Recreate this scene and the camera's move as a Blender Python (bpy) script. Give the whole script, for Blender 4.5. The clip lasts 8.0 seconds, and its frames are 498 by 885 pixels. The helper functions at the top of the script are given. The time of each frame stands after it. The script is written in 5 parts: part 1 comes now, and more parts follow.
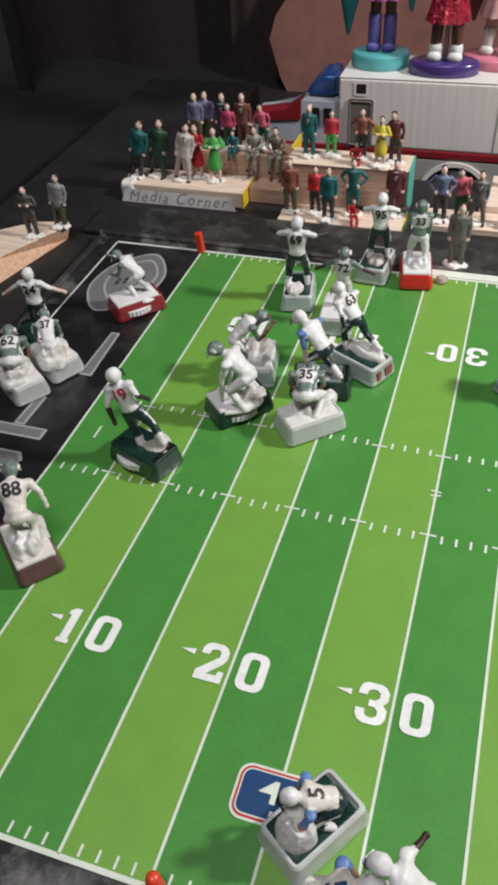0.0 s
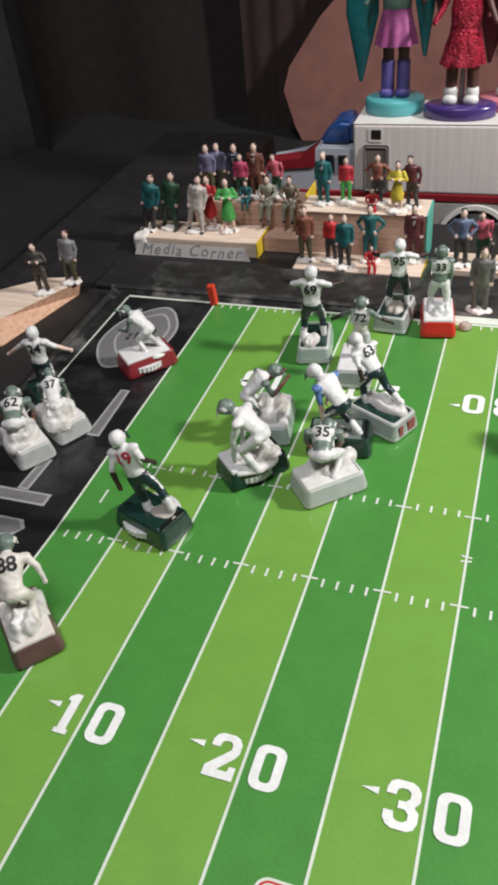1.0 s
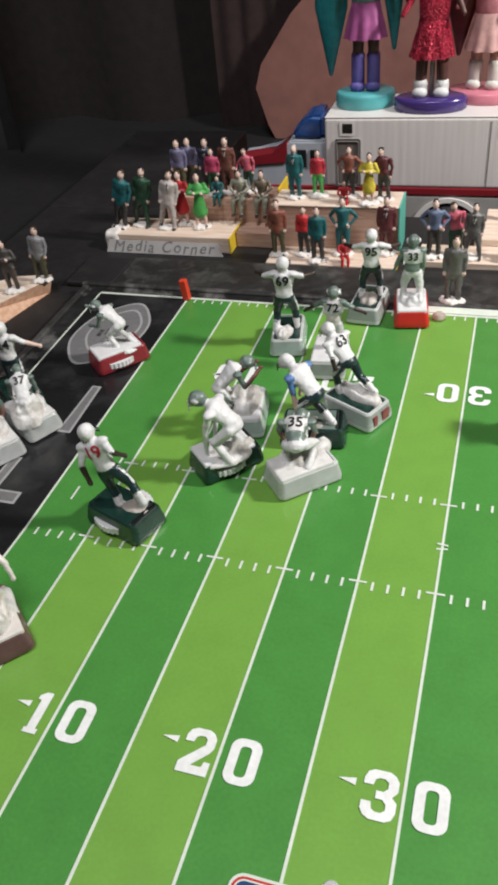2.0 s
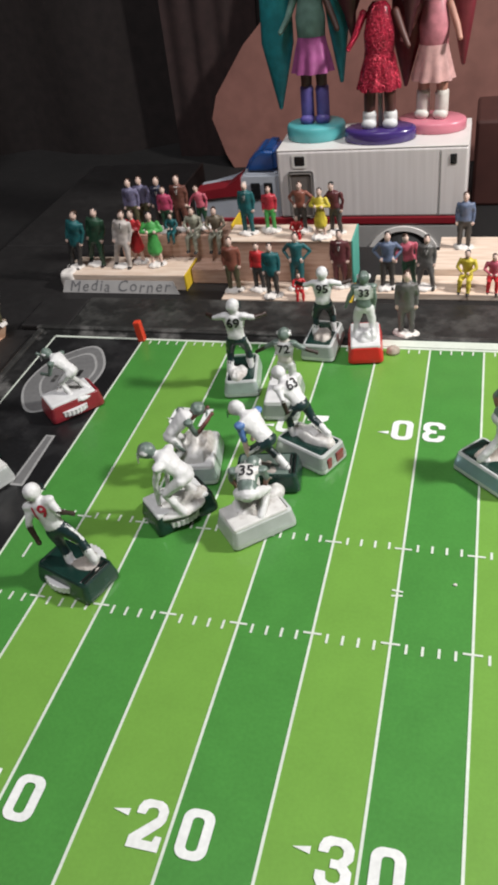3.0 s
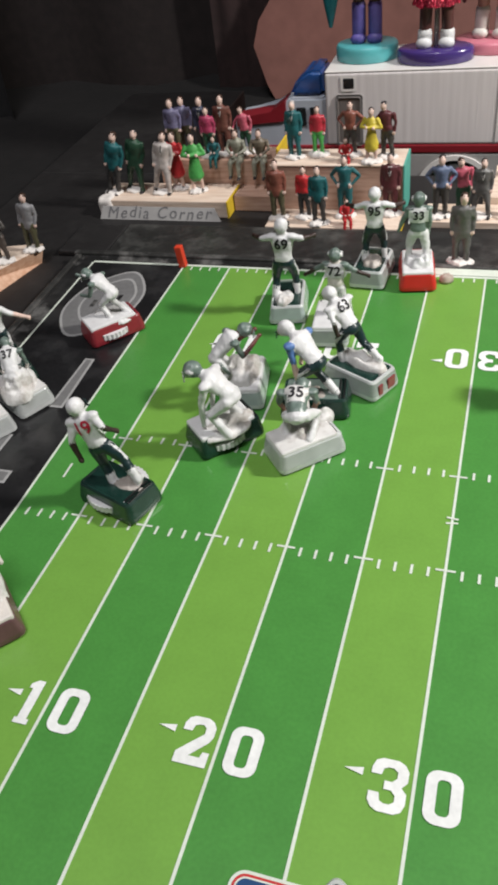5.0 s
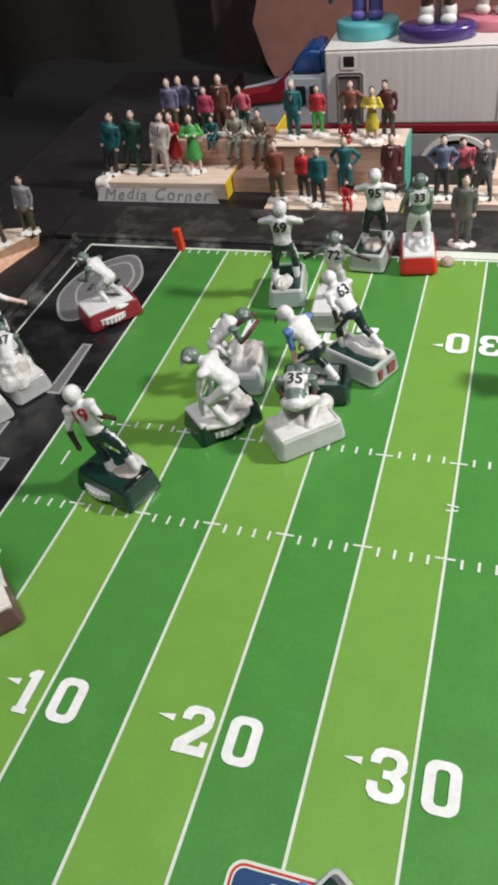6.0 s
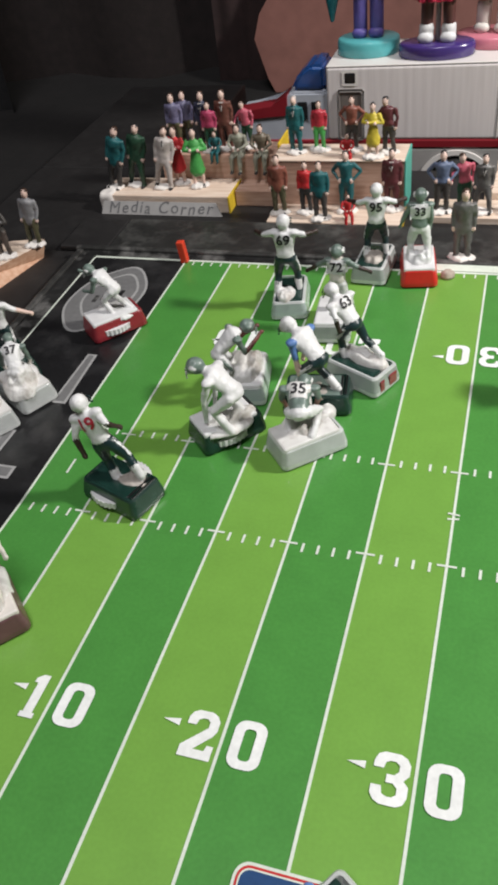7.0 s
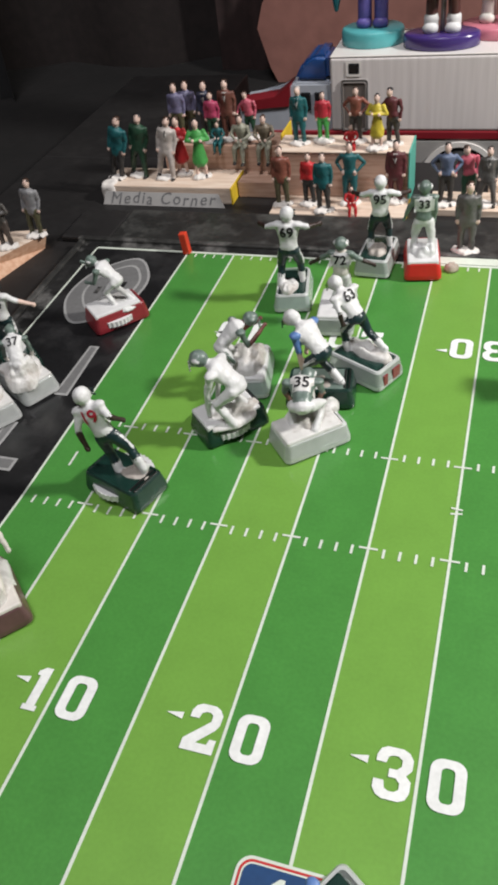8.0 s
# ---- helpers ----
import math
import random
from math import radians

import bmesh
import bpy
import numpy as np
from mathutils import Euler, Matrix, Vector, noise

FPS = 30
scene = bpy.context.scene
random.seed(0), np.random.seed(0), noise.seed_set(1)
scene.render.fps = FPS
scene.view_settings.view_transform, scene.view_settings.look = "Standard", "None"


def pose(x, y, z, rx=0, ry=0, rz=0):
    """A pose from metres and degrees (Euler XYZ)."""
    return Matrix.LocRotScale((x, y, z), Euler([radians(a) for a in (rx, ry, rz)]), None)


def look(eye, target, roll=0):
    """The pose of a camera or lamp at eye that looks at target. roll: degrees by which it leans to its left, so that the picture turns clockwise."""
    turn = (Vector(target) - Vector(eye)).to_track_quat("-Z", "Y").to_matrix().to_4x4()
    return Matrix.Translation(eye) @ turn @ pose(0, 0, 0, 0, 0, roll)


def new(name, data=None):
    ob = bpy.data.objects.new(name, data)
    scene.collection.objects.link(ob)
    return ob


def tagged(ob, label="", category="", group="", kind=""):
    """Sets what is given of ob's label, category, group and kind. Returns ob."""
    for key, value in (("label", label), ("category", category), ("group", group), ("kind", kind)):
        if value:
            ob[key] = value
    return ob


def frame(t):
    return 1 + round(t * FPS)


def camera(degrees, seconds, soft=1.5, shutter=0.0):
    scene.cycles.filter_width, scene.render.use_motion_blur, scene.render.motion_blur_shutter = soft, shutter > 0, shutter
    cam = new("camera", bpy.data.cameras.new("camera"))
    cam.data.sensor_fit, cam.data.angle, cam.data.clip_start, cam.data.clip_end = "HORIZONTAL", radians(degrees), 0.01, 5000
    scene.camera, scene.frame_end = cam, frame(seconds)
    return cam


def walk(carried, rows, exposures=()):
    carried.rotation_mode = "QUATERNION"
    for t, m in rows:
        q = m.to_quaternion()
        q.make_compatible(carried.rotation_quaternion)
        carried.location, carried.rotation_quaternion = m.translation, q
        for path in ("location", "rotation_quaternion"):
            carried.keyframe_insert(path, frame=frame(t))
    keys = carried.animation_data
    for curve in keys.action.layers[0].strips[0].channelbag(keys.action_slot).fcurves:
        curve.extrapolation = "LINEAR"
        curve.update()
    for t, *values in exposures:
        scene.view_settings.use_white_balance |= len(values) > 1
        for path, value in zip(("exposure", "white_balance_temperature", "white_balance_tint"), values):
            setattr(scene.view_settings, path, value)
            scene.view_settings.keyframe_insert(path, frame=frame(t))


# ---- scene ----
# Lengths are in field units: one unit is five yards of the game board, 26 mm.
U = 0.026
cam = camera(35.96, 8.0, 3.5)
# seconds, eye in field units, yaw, pitch, roll in degrees
from mathutils.bvhtree import BVHTree

ROWS = [
    (0.0, 6.192, -2.077, 8.464, 20.67, -42.65, -4.27),
    (0.5, 6.274, -1.602, 8.419, 22.63, -39.68, -6.80),
    (1.0, 6.155, -1.316, 8.160, 22.97, -39.17, -6.92),
    (1.5, 5.956, -1.206, 7.743, 22.92, -40.10, -6.42),
    (2.0, 6.284, -1.266, 7.892, 21.34, -38.99, -7.02),
    (2.2, 6.575, -1.124, 7.909, 20.73, -38.03, -8.13),
    (3.3, 6.661, -0.719, 8.190, 19.41, -38.07, -8.16),
    (3.5, 6.581, -0.810, 7.880, 20.61, -38.79, -8.92),
    (4.0, 6.314, -0.982, 7.736, 20.56, -39.52, -7.53),
    (4.5, 6.250, -0.946, 7.703, 20.92, -40.30, -7.55),
    (5.0, 6.254, -0.829, 7.538, 22.50, -41.00, -8.81),
    (6.3, 6.232, -0.702, 7.548, 22.79, -42.54, -9.08),
    (6.5, 6.125, -0.760, 7.561, 22.72, -42.37, -8.66),
    (7.0, 6.223, -0.858, 7.619, 22.53, -41.53, -8.80),
    (7.5, 6.249, -0.817, 7.610, 22.38, -42.07, -8.72),
    (8.0, 6.161, -0.833, 7.630, 22.58, -42.19, -8.54),
]


def carried_pose(x, y, z, yaw, pitch, roll):
    turn = Matrix.Rotation(radians(yaw), 4, "Z") @ Matrix.Rotation(radians(90 + pitch), 4, "X") @ Matrix.Rotation(radians(roll), 4, "Z")
    return Matrix.Translation((x * U, y * U, z * U)) @ turn


walk(cam, [(t, carried_pose(*row)) for t, *row in ROWS], [(0.0, -0.16), (0.7, -0.02), (8.0, -0.05)])

# ---- light ----
world = bpy.data.worlds.new("room")
scene.world = world
world.use_nodes = True
world.node_tree.nodes["Background"].inputs[0].default_value = (1.0, 0.97, 0.96, 1)
world.node_tree.nodes["Background"].inputs[1].default_value = 0.20


def area_lamp(name, eye, target, size, watts, colour):
    data = bpy.data.lights.new(name, "AREA")
    data.shape, data.size, data.energy, data.color = "DISK", size * U, watts, colour
    ob = new(name, data)
    ob.matrix_world = look(Vector(eye) * U, Vector(target) * U)
    return ob


area_lamp("table_lamp_light", (24, 12.4, 18.5), (3, 12.5, 0), 2.6, 6.0, (1.0, 0.965, 0.93))
# added fill from high behind the camera, no fixture belongs to it
area_lamp("front_fill_light", (3, -16, 74), (3, 10, 0), 22.0, 22.0, (0.985, 0.97, 1.0))


# ---- materials ----
def material(name, colour, rough=0.5, grain=0.15, scale=120.0, bump=0.0, metal=0.0, coat=0.0, through_light=0.0, stain=0.1, sub=0.0, scuff=0.0, coat_rough=0.25, rub=None):
    """A surface whose colour varies at two scales, with fine relief."""
    m = bpy.data.materials.new(name)
    m.use_nodes = True
    nt = m.node_tree
    b = nt.nodes["Principled BSDF"]
    tc = nt.nodes.new("ShaderNodeTexCoord")
    fine, broad = nt.nodes.new("ShaderNodeTexNoise"), nt.nodes.new("ShaderNodeTexNoise")
    fine.inputs["Scale"].default_value, fine.inputs["Detail"].default_value = scale / U / 12, 4
    broad.inputs["Scale"].default_value, broad.inputs["Detail"].default_value = scale / U / 120, 3
    nt.links.new(tc.outputs["Object"], fine.inputs["Vector"])
    nt.links.new(tc.outputs["Object"], broad.inputs["Vector"])
    last = None
    for tex, amount in ((fine, grain), (broad, stain)):
        ramp = nt.nodes.new("ShaderNodeMapRange")
        ramp.inputs["From Min"].default_value, ramp.inputs["From Max"].default_value = 0.3, 0.7
        ramp.inputs["To Min"].default_value, ramp.inputs["To Max"].default_value = 1 - amount, 1 + amount * 0.5
        nt.links.new(tex.outputs["Fac"], ramp.inputs["Value"])
        mul = nt.nodes.new("ShaderNodeVectorMath")
        mul.operation = "SCALE"
        if last is None:
            mul.inputs[0].default_value = colour
        else:
            nt.links.new(last.outputs[0], mul.inputs[0])
        nt.links.new(ramp.outputs[0], mul.inputs["Scale"])
        last = mul
    tone, size, low, high, most = rub or ((0.24, 0.235, 0.225, 1), 1.1, 0.50, 0.72, scuff)
    if most:
        rubbed, cut, mix = nt.nodes.new("ShaderNodeTexNoise"), nt.nodes.new("ShaderNodeMapRange"), nt.nodes.new("ShaderNodeMix")
        rubbed.inputs["Scale"].default_value, rubbed.inputs["Detail"].default_value, rubbed.inputs["Roughness"].default_value = size / U, 10, 0.72
        cut.inputs["From Min"].default_value, cut.inputs["From Max"].default_value = low, high
        cut.inputs["To Max"].default_value = most
        mix.data_type = "RGBA"
        nt.links.new(tc.outputs["Object"], rubbed.inputs["Vector"])
        nt.links.new(rubbed.outputs["Fac"], cut.inputs["Value"])
        nt.links.new(cut.outputs[0], mix.inputs[0])
        nt.links.new(last.outputs[0], mix.inputs[6])
        mix.inputs[7].default_value = tone
        nt.links.new(mix.outputs[2], b.inputs["Base Color"])
    else:
        nt.links.new(last.outputs[0], b.inputs["Base Color"])
    b.inputs["Roughness"].default_value, b.inputs["Metallic"].default_value = rough, metal
    b.inputs["Coat Weight"].default_value, b.inputs["Coat Roughness"].default_value = coat, coat_rough
    b.inputs["Transmission Weight"].default_value = through_light
    b.inputs["Subsurface Weight"].default_value = sub
    b.inputs["Subsurface Radius"].default_value = (0.002, 0.002, 0.002)
    if bump:
        bp = nt.nodes.new("ShaderNodeBump")
        bp.inputs["Strength"].default_value, bp.inputs["Distance"].default_value = bump, 0.0006
        nt.links.new(fine.outputs["Fac"], bp.inputs["Height"])
        nt.links.new(bp.outputs[0], b.inputs["Normal"])
    return m


def wood(name, light, dark, scale=1.0):
    """Sawn softwood with long grain lines along x."""
    m = bpy.data.materials.new(name)
    m.use_nodes = True
    nt = m.node_tree
    b = nt.nodes["Principled BSDF"]
    tc, mp, tex, ramp = (nt.nodes.new(k) for k in ("ShaderNodeTexCoord", "ShaderNodeMapping", "ShaderNodeTexNoise", "ShaderNodeValToRGB"))
    mp.inputs["Scale"].default_value = (1.2 * scale, 9 * scale, 14 * scale)
    tex.inputs["Scale"].default_value, tex.inputs["Detail"].default_value = 1 / U, 6
    ramp.color_ramp.elements[0].position, ramp.color_ramp.elements[1].position = 0.35, 0.68
    ramp.color_ramp.elements[0].color, ramp.color_ramp.elements[1].color = (*dark, 1), (*light, 1)
    bp = nt.nodes.new("ShaderNodeBump")
    bp.inputs["Strength"].default_value, bp.inputs["Distance"].default_value = 0.5, 0.0005
    nt.links.new(tc.outputs["Object"], mp.inputs[0])
    nt.links.new(mp.outputs[0], tex.inputs["Vector"])
    nt.links.new(tex.outputs["Fac"], ramp.inputs[0])
    nt.links.new(ramp.outputs[0], b.inputs["Base Color"])
    nt.links.new(tex.outputs["Fac"], bp.inputs["Height"])
    nt.links.new(bp.outputs[0], b.inputs["Normal"])
    b.inputs["Roughness"].default_value = 0.7
    return m


def clear_plastic(name, tint, rough=0.25, clear=0.5):
    """Milky clear plastic of the player bases."""
    m = material(name, tint, rough, 0.12, 50, 0.15, 0, 0.5, clear, 0.2, 0.0)
    m.node_tree.nodes["Principled BSDF"].inputs["IOR"].default_value = 1.45
    return m


TURF_LIGHT = material("turf_print_light", (0.160, 0.350, 0.056), 0.38, 0.05, 260, 0.03, 0, 0.3, 0, 0.05, coat_rough=0.12)
TURF_DARK = material("turf_print_dark", (0.066, 0.255, 0.047), 0.38, 0.09, 260, 0.03, 0, 0.3, 0, 0.07, coat_rough=0.12)
LINE = material("white_print", (0.66, 0.72, 0.63), 0.45, 0.06, 200)
NUMBER = material("white_number_print", (0.80, 0.82, 0.80), 0.45, 0.08, 200)
END_BLACK = material("black_end_zone_print", (0.013, 0.013, 0.014), 0.3, 0.25, 160, 0.05, 0, 0.3, 0, 0.2, rub=((0.10, 0.10, 0.10, 1), 0.55, 0.50, 0.8, 0.5))
RIM_BLACK = material("scuffed_black_metal", (0.020, 0.020, 0.020), 0.42, 0.5, 60, 0.3, 0.0, 0.1, 0, 0.6, scuff=0.85)
FRAME_GREY = material("scuffed_black_board", (0.013, 0.012, 0.012), 0.6, 0.2, 45, 0.2, 0, 0.05, 0, 0.25, scuff=0.05)
EDGE_WORN = material("worn_metal_edge", (0.045, 0.045, 0.043), 0.45, 0.4, 60, 0.3, 0.2, 0.1, 0, 0.5, scuff=0.9)
RAIL_GREY = material("scuffed_charcoal_rail", (0.023, 0.023, 0.022), 0.5, 0.4, 45, 0.5, 0, 0.1, 0, 0.5, rub=((0.16, 0.16, 0.15, 1), 0.8, 0.48, 0.75, 0.7))
EZ_GREY = material("grey_letter_print", (0.17, 0.17, 0.17), 0.4, 0.12, 150)
EZ_PALE = material("pale_grey_print", (0.36, 0.36, 0.355), 0.4, 0.12, 150)
CLOTH = material("black_cloth", (0.017, 0.0115, 0.011), 0.9, 0.3, 30, 0.5)
# reddish brown, raised above the cloth to offset the board's shadow
DRAPE = material("lifted_brown_drape", (0.030, 0.015, 0.0145), 0.9, 0.3, 30, 0.5)
CLOTH_FOLD = material("charcoal_cloth", (0.013, 0.013, 0.014), 0.9, 0.3, 30, 0.5)
TABLE_DARK = material("dark_table_top", (0.006, 0.005, 0.005), 0.9, 0.4, 40, 0.2, 0, 0.05, 0, 0.5)
BROWN_CARD = material("brown_hide", (0.27, 0.125, 0.103), 0.55, 0.15, 20, 0.25, 0, 0.05, 0, 0.2)
BROWN_DARK = material("dark_brown_hide", (0.06, 0.02, 0.016), 0.6, 0.15, 20, 0.2)
PINE = wood("pine", (0.78, 0.65, 0.54), (0.64, 0.49, 0.38))
PINE_RISER = wood("pine_riser", (0.58, 0.39, 0.30), (0.42, 0.25, 0.18))
PINE_ORANGE = wood("orange_pine", (0.64, 0.42, 0.29), (0.52, 0.29, 0.18))
WHITE = material("white_plastic", (0.70, 0.70, 0.70), 0.5, 0.08, 90, 0.2, 0, 0.05, 0, 0.10, rub=((0.42, 0.40, 0.38, 1), 3.2, 0.55, 0.74, 0.5))
IVORY = material("aged_white_plastic", (0.70, 0.66, 0.61), 0.5, 0.1, 70, 0.1, 0, 0.1, 0, 0.15)
CHALK = material("white_plaster", (0.74, 0.70, 0.66), 0.85, 0.15, 60, 0.5)
SMUDGED = material("smudged_white_plastic", (0.70, 0.69, 0.67), 0.5, 0.12, 60, 0.3, 0, 0.1, 0, 0.15, rub=((0.30, 0.25, 0.21, 1), 1.9, 0.50, 0.66, 0.8))
DIRTY = material("grey_smudged_plastic", (0.42, 0.38, 0.34), 0.5, 0.35, 60, 0.1, 0, 0.1, 0, 0.4)
CLEAR = clear_plastic("clear_base_plastic", (0.86, 0.89, 0.88))
# less clear plastic whose pale colour paints the highlight along base edges
EDGE_HIGHLIGHT = clear_plastic("edge_highlight_plastic", (0.84, 0.87, 0.86), 0.25, 0.35)
CLEAR_GREEN = clear_plastic("pale_green_base_plastic", (0.70, 0.82, 0.78))
CLEAR_BLUE = clear_plastic("pale_blue_base_plastic", (0.36, 0.50, 0.58))
CLEAR_GREY = clear_plastic("smoky_base_plastic", (0.60, 0.66, 0.63))
GREEN_BASE = material("dark_green_plastic", (0.009, 0.036, 0.028), 0.25, 0.25, 60, 0.06, 0, 0.5, rub=((0.05, 0.075, 0.066, 1), 1.6, 0.52, 0.75, 0.6))
RED_BASE = material("dark_red_plastic", (0.24, 0.020, 0.030), 0.35, 0.15, 60, 0.03, 0, 0.3)
BRIGHT_RED = material("bright_red_plastic", (0.62, 0.020, 0.018), 0.35, 0.1, 60, 0, 0, 0.3)
MAROON_BASE = material("maroon_plastic", (0.135, 0.062, 0.070), 0.4, 0.2, 60, 0.03, 0, 0.2)
BLACK_PL = material("black_plastic", (0.008, 0.009, 0.009), 0.35, 0.3, 60, 0, 0, 0.2)
TEAL_NAVY = material("midnight_green_paint", (0.007, 0.027, 0.030), 0.4, 0.25, 60, 0.05, 0, 0.2)
GREY_GREEN = material("grey_green_paint", (0.150, 0.205, 0.178), 0.42, 0.25, 60, 0.15, 0, 0.15, 0, 0.2, rub=((0.40, 0.43, 0.40, 1), 3.0, 0.56, 0.72, 0.5))
ORANGE = material("orange_red_plastic", (0.72, 0.060, 0.025), 0.4, 0.06, 50, 0, 0, 0.2)
YELLOW = material("yellow_paint", (0.72, 0.50, 0.03), 0.55, 0.12, 40)
TEAL_PAINT = material("sea_green_paint", (0.10, 0.42, 0.34), 0.55, 0.12, 40)
PAPER = material("grey_white_paper", (0.40, 0.39, 0.38), 0.8, 0.08, 40, 0.1)
INK = material("pencil_grey", (0.17, 0.17, 0.175), 0.8, 0.2, 60)
SKIN = material("flesh_paint", (0.74, 0.54, 0.46), 0.5, 0.15, 60)
SKIN_DARK = material("brown_flesh_paint", (0.035, 0.018, 0.014), 0.5, 0.2, 60)
SKIN_MID = material("tan_flesh_paint", (0.34, 0.17, 0.12), 0.5, 0.15, 60)
BLUE = material("blue_paint", (0.10, 0.20, 0.45), 0.45, 0.15, 60)
NUM_BLACK = material("black_ink", (0.01, 0.01, 0.012), 0.5, 0.1, 60)
NUM_RED = material("red_ink", (0.45, 0.01, 0.04), 0.5, 0.1, 60)
LOGO_BLUE = material("navy_print", (0.012, 0.055, 0.16), 0.4, 0.1, 150)
LOGO_RED = material("red_print", (0.52, 0.03, 0.03), 0.4, 0.1, 150)
VAN_WHITE = material("white_van_plastic", (0.62, 0.575, 0.555), 0.45, 0.05, 30, 0, 0, 0.1, 0, 0.06)
VAN_SIDE = wood("streaked_van_wall", (0.70, 0.66, 0.65), (0.61, 0.57, 0.56))
VAN_SIDE.node_tree.nodes["Mapping"].inputs["Scale"].default_value = (9, 1, 0.35)
VAN_SIDE.node_tree.nodes["Bump"].inputs["Strength"].default_value = 0.12
VAN_SIDE.node_tree.nodes["Principled BSDF"].inputs["Roughness"].default_value = 0.45
VAN_TOP = material("white_van_roof", (0.74, 0.71, 0.68), 0.45, 0.05, 30, 0, 0, 0.1, 0, 0.06)
VAN_RED = material("dark_red_stripe", (0.22, 0.014, 0.022), 0.4, 0.08, 30)
VAN_GREY = material("grey_van_plastic", (0.33, 0.32, 0.31), 0.45, 0.08, 30)
DOOR_GREY = material("grey_door_plastic", (0.24, 0.23, 0.22), 0.5, 0.1, 30)
WINDOW_DARK = material("dark_window_plastic", (0.012, 0.014, 0.016), 0.15, 0.2, 40, 0, 0, 0.5)
BEACON = material("blue_beacon_plastic", (0.015, 0.09, 0.32), 0.12, 0.1, 40, 0, 0, 0.6, 0.3)
RUBBER = material("black_rubber", (0.012, 0.012, 0.012), 0.75, 0.2, 60)
CHROME = material("silver_paint", (0.55, 0.55, 0.54), 0.3, 0.1, 40, 0, 0.6)
PAINTS = {}


def paint(r, g, b):
    """A matt hand-painted colour, made once."""
    key = (r, g, b)
    if key not in PAINTS:
        PAINTS[key] = material("figure_paint", key, 0.5, 0.25, 60, 0.08, 0, 0.1, 0, 0.15)
    return PAINTS[key]


# ---- mesh helpers ----
def part(name, bm, mats, parent=None, label="", smooth=False):
    """Links a bmesh, drawn in field units, as one mesh object."""
    bmesh.ops.recalc_face_normals(bm, faces=bm.faces)
    me = bpy.data.meshes.new(name)
    bm.transform(Matrix.Scale(U, 4))
    for f in bm.faces:
        f.smooth = smooth
    bm.to_mesh(me)
    bm.free()
    for m in mats if isinstance(mats, (list, tuple)) else [mats]:
        me.materials.append(m)
    ob = new(name, me)
    if parent:
        ob.parent = parent
    if label:
        tagged(ob, label)
    return ob


def place(x, y, z=0.0, rz=0.0, rx=0.0, ry=0.0):
    return pose(x * U, y * U, z * U, rx, ry, rz)


def thing(name, m, label, category, group="", kind=""):
    ob = new(name)
    ob.empty_display_size = 0.01
    ob.matrix_world = m
    return tagged(ob, label, category, group, kind)


def box(bm, x0, x1, y0, y1, z0, z1, bevel=0.0, mat=0, segs=2):
    made = bmesh.ops.create_cube(bm, size=1)["verts"]
    for v in made:
        v.co = Vector((x0 + (v.co.x + 0.5) * (x1 - x0), y0 + (v.co.y + 0.5) * (y1 - y0), z0 + (v.co.z + 0.5) * (z1 - z0)))
    faces = {f for v in made for f in v.link_faces}
    for f in faces:
        f.material_index = mat
    if bevel:
        edges = {e for f in faces for e in f.edges}
        for f in bmesh.ops.bevel(bm, geom=list(edges), offset=bevel, segments=segs, affect="EDGES", profile=0.5)["faces"]:
            f.material_index = mat


def plate(bm, outline, z, mat=0, thick=0.0):
    """A flat polygon, or a slab of that thickness below z."""
    f = bm.faces.new([bm.verts.new((x, y, z)) for x, y in outline])
    f.material_index = mat
    if thick:
        low = [bm.verts.new((x, y, z - thick)) for x, y in outline]
        top = list(f.verts)
        bm.faces.new(low[::-1]).material_index = mat
        for i in range(len(top)):
            j = (i + 1) % len(top)
            bm.faces.new((top[i], low[i], low[j], top[j])).material_index = mat
    return f


def band(bm, outer, inner, z, mat=0):
    """A flat ring between two outlines of the same length."""
    a = [bm.verts.new((x, y, z)) for x, y in outer]
    b = [bm.verts.new((x, y, z)) for x, y in inner]
    for i in range(len(a)):
        j = (i + 1) % len(a)
        bm.faces.new((a[i], a[j], b[j], b[i])).material_index = mat


def rounded(x0, x1, y0, y1, r, n=5):
    out = []
    for cx, cy, a0 in ((x1 - r, y1 - r, 0), (x0 + r, y1 - r, 90), (x0 + r, y0 + r, 180), (x1 - r, y0 + r, 270)):
        for k in range(n + 1):
            a = radians(a0 + 90 * k / n)
            out.append((cx + r * math.cos(a), cy + r * math.sin(a)))
    return out


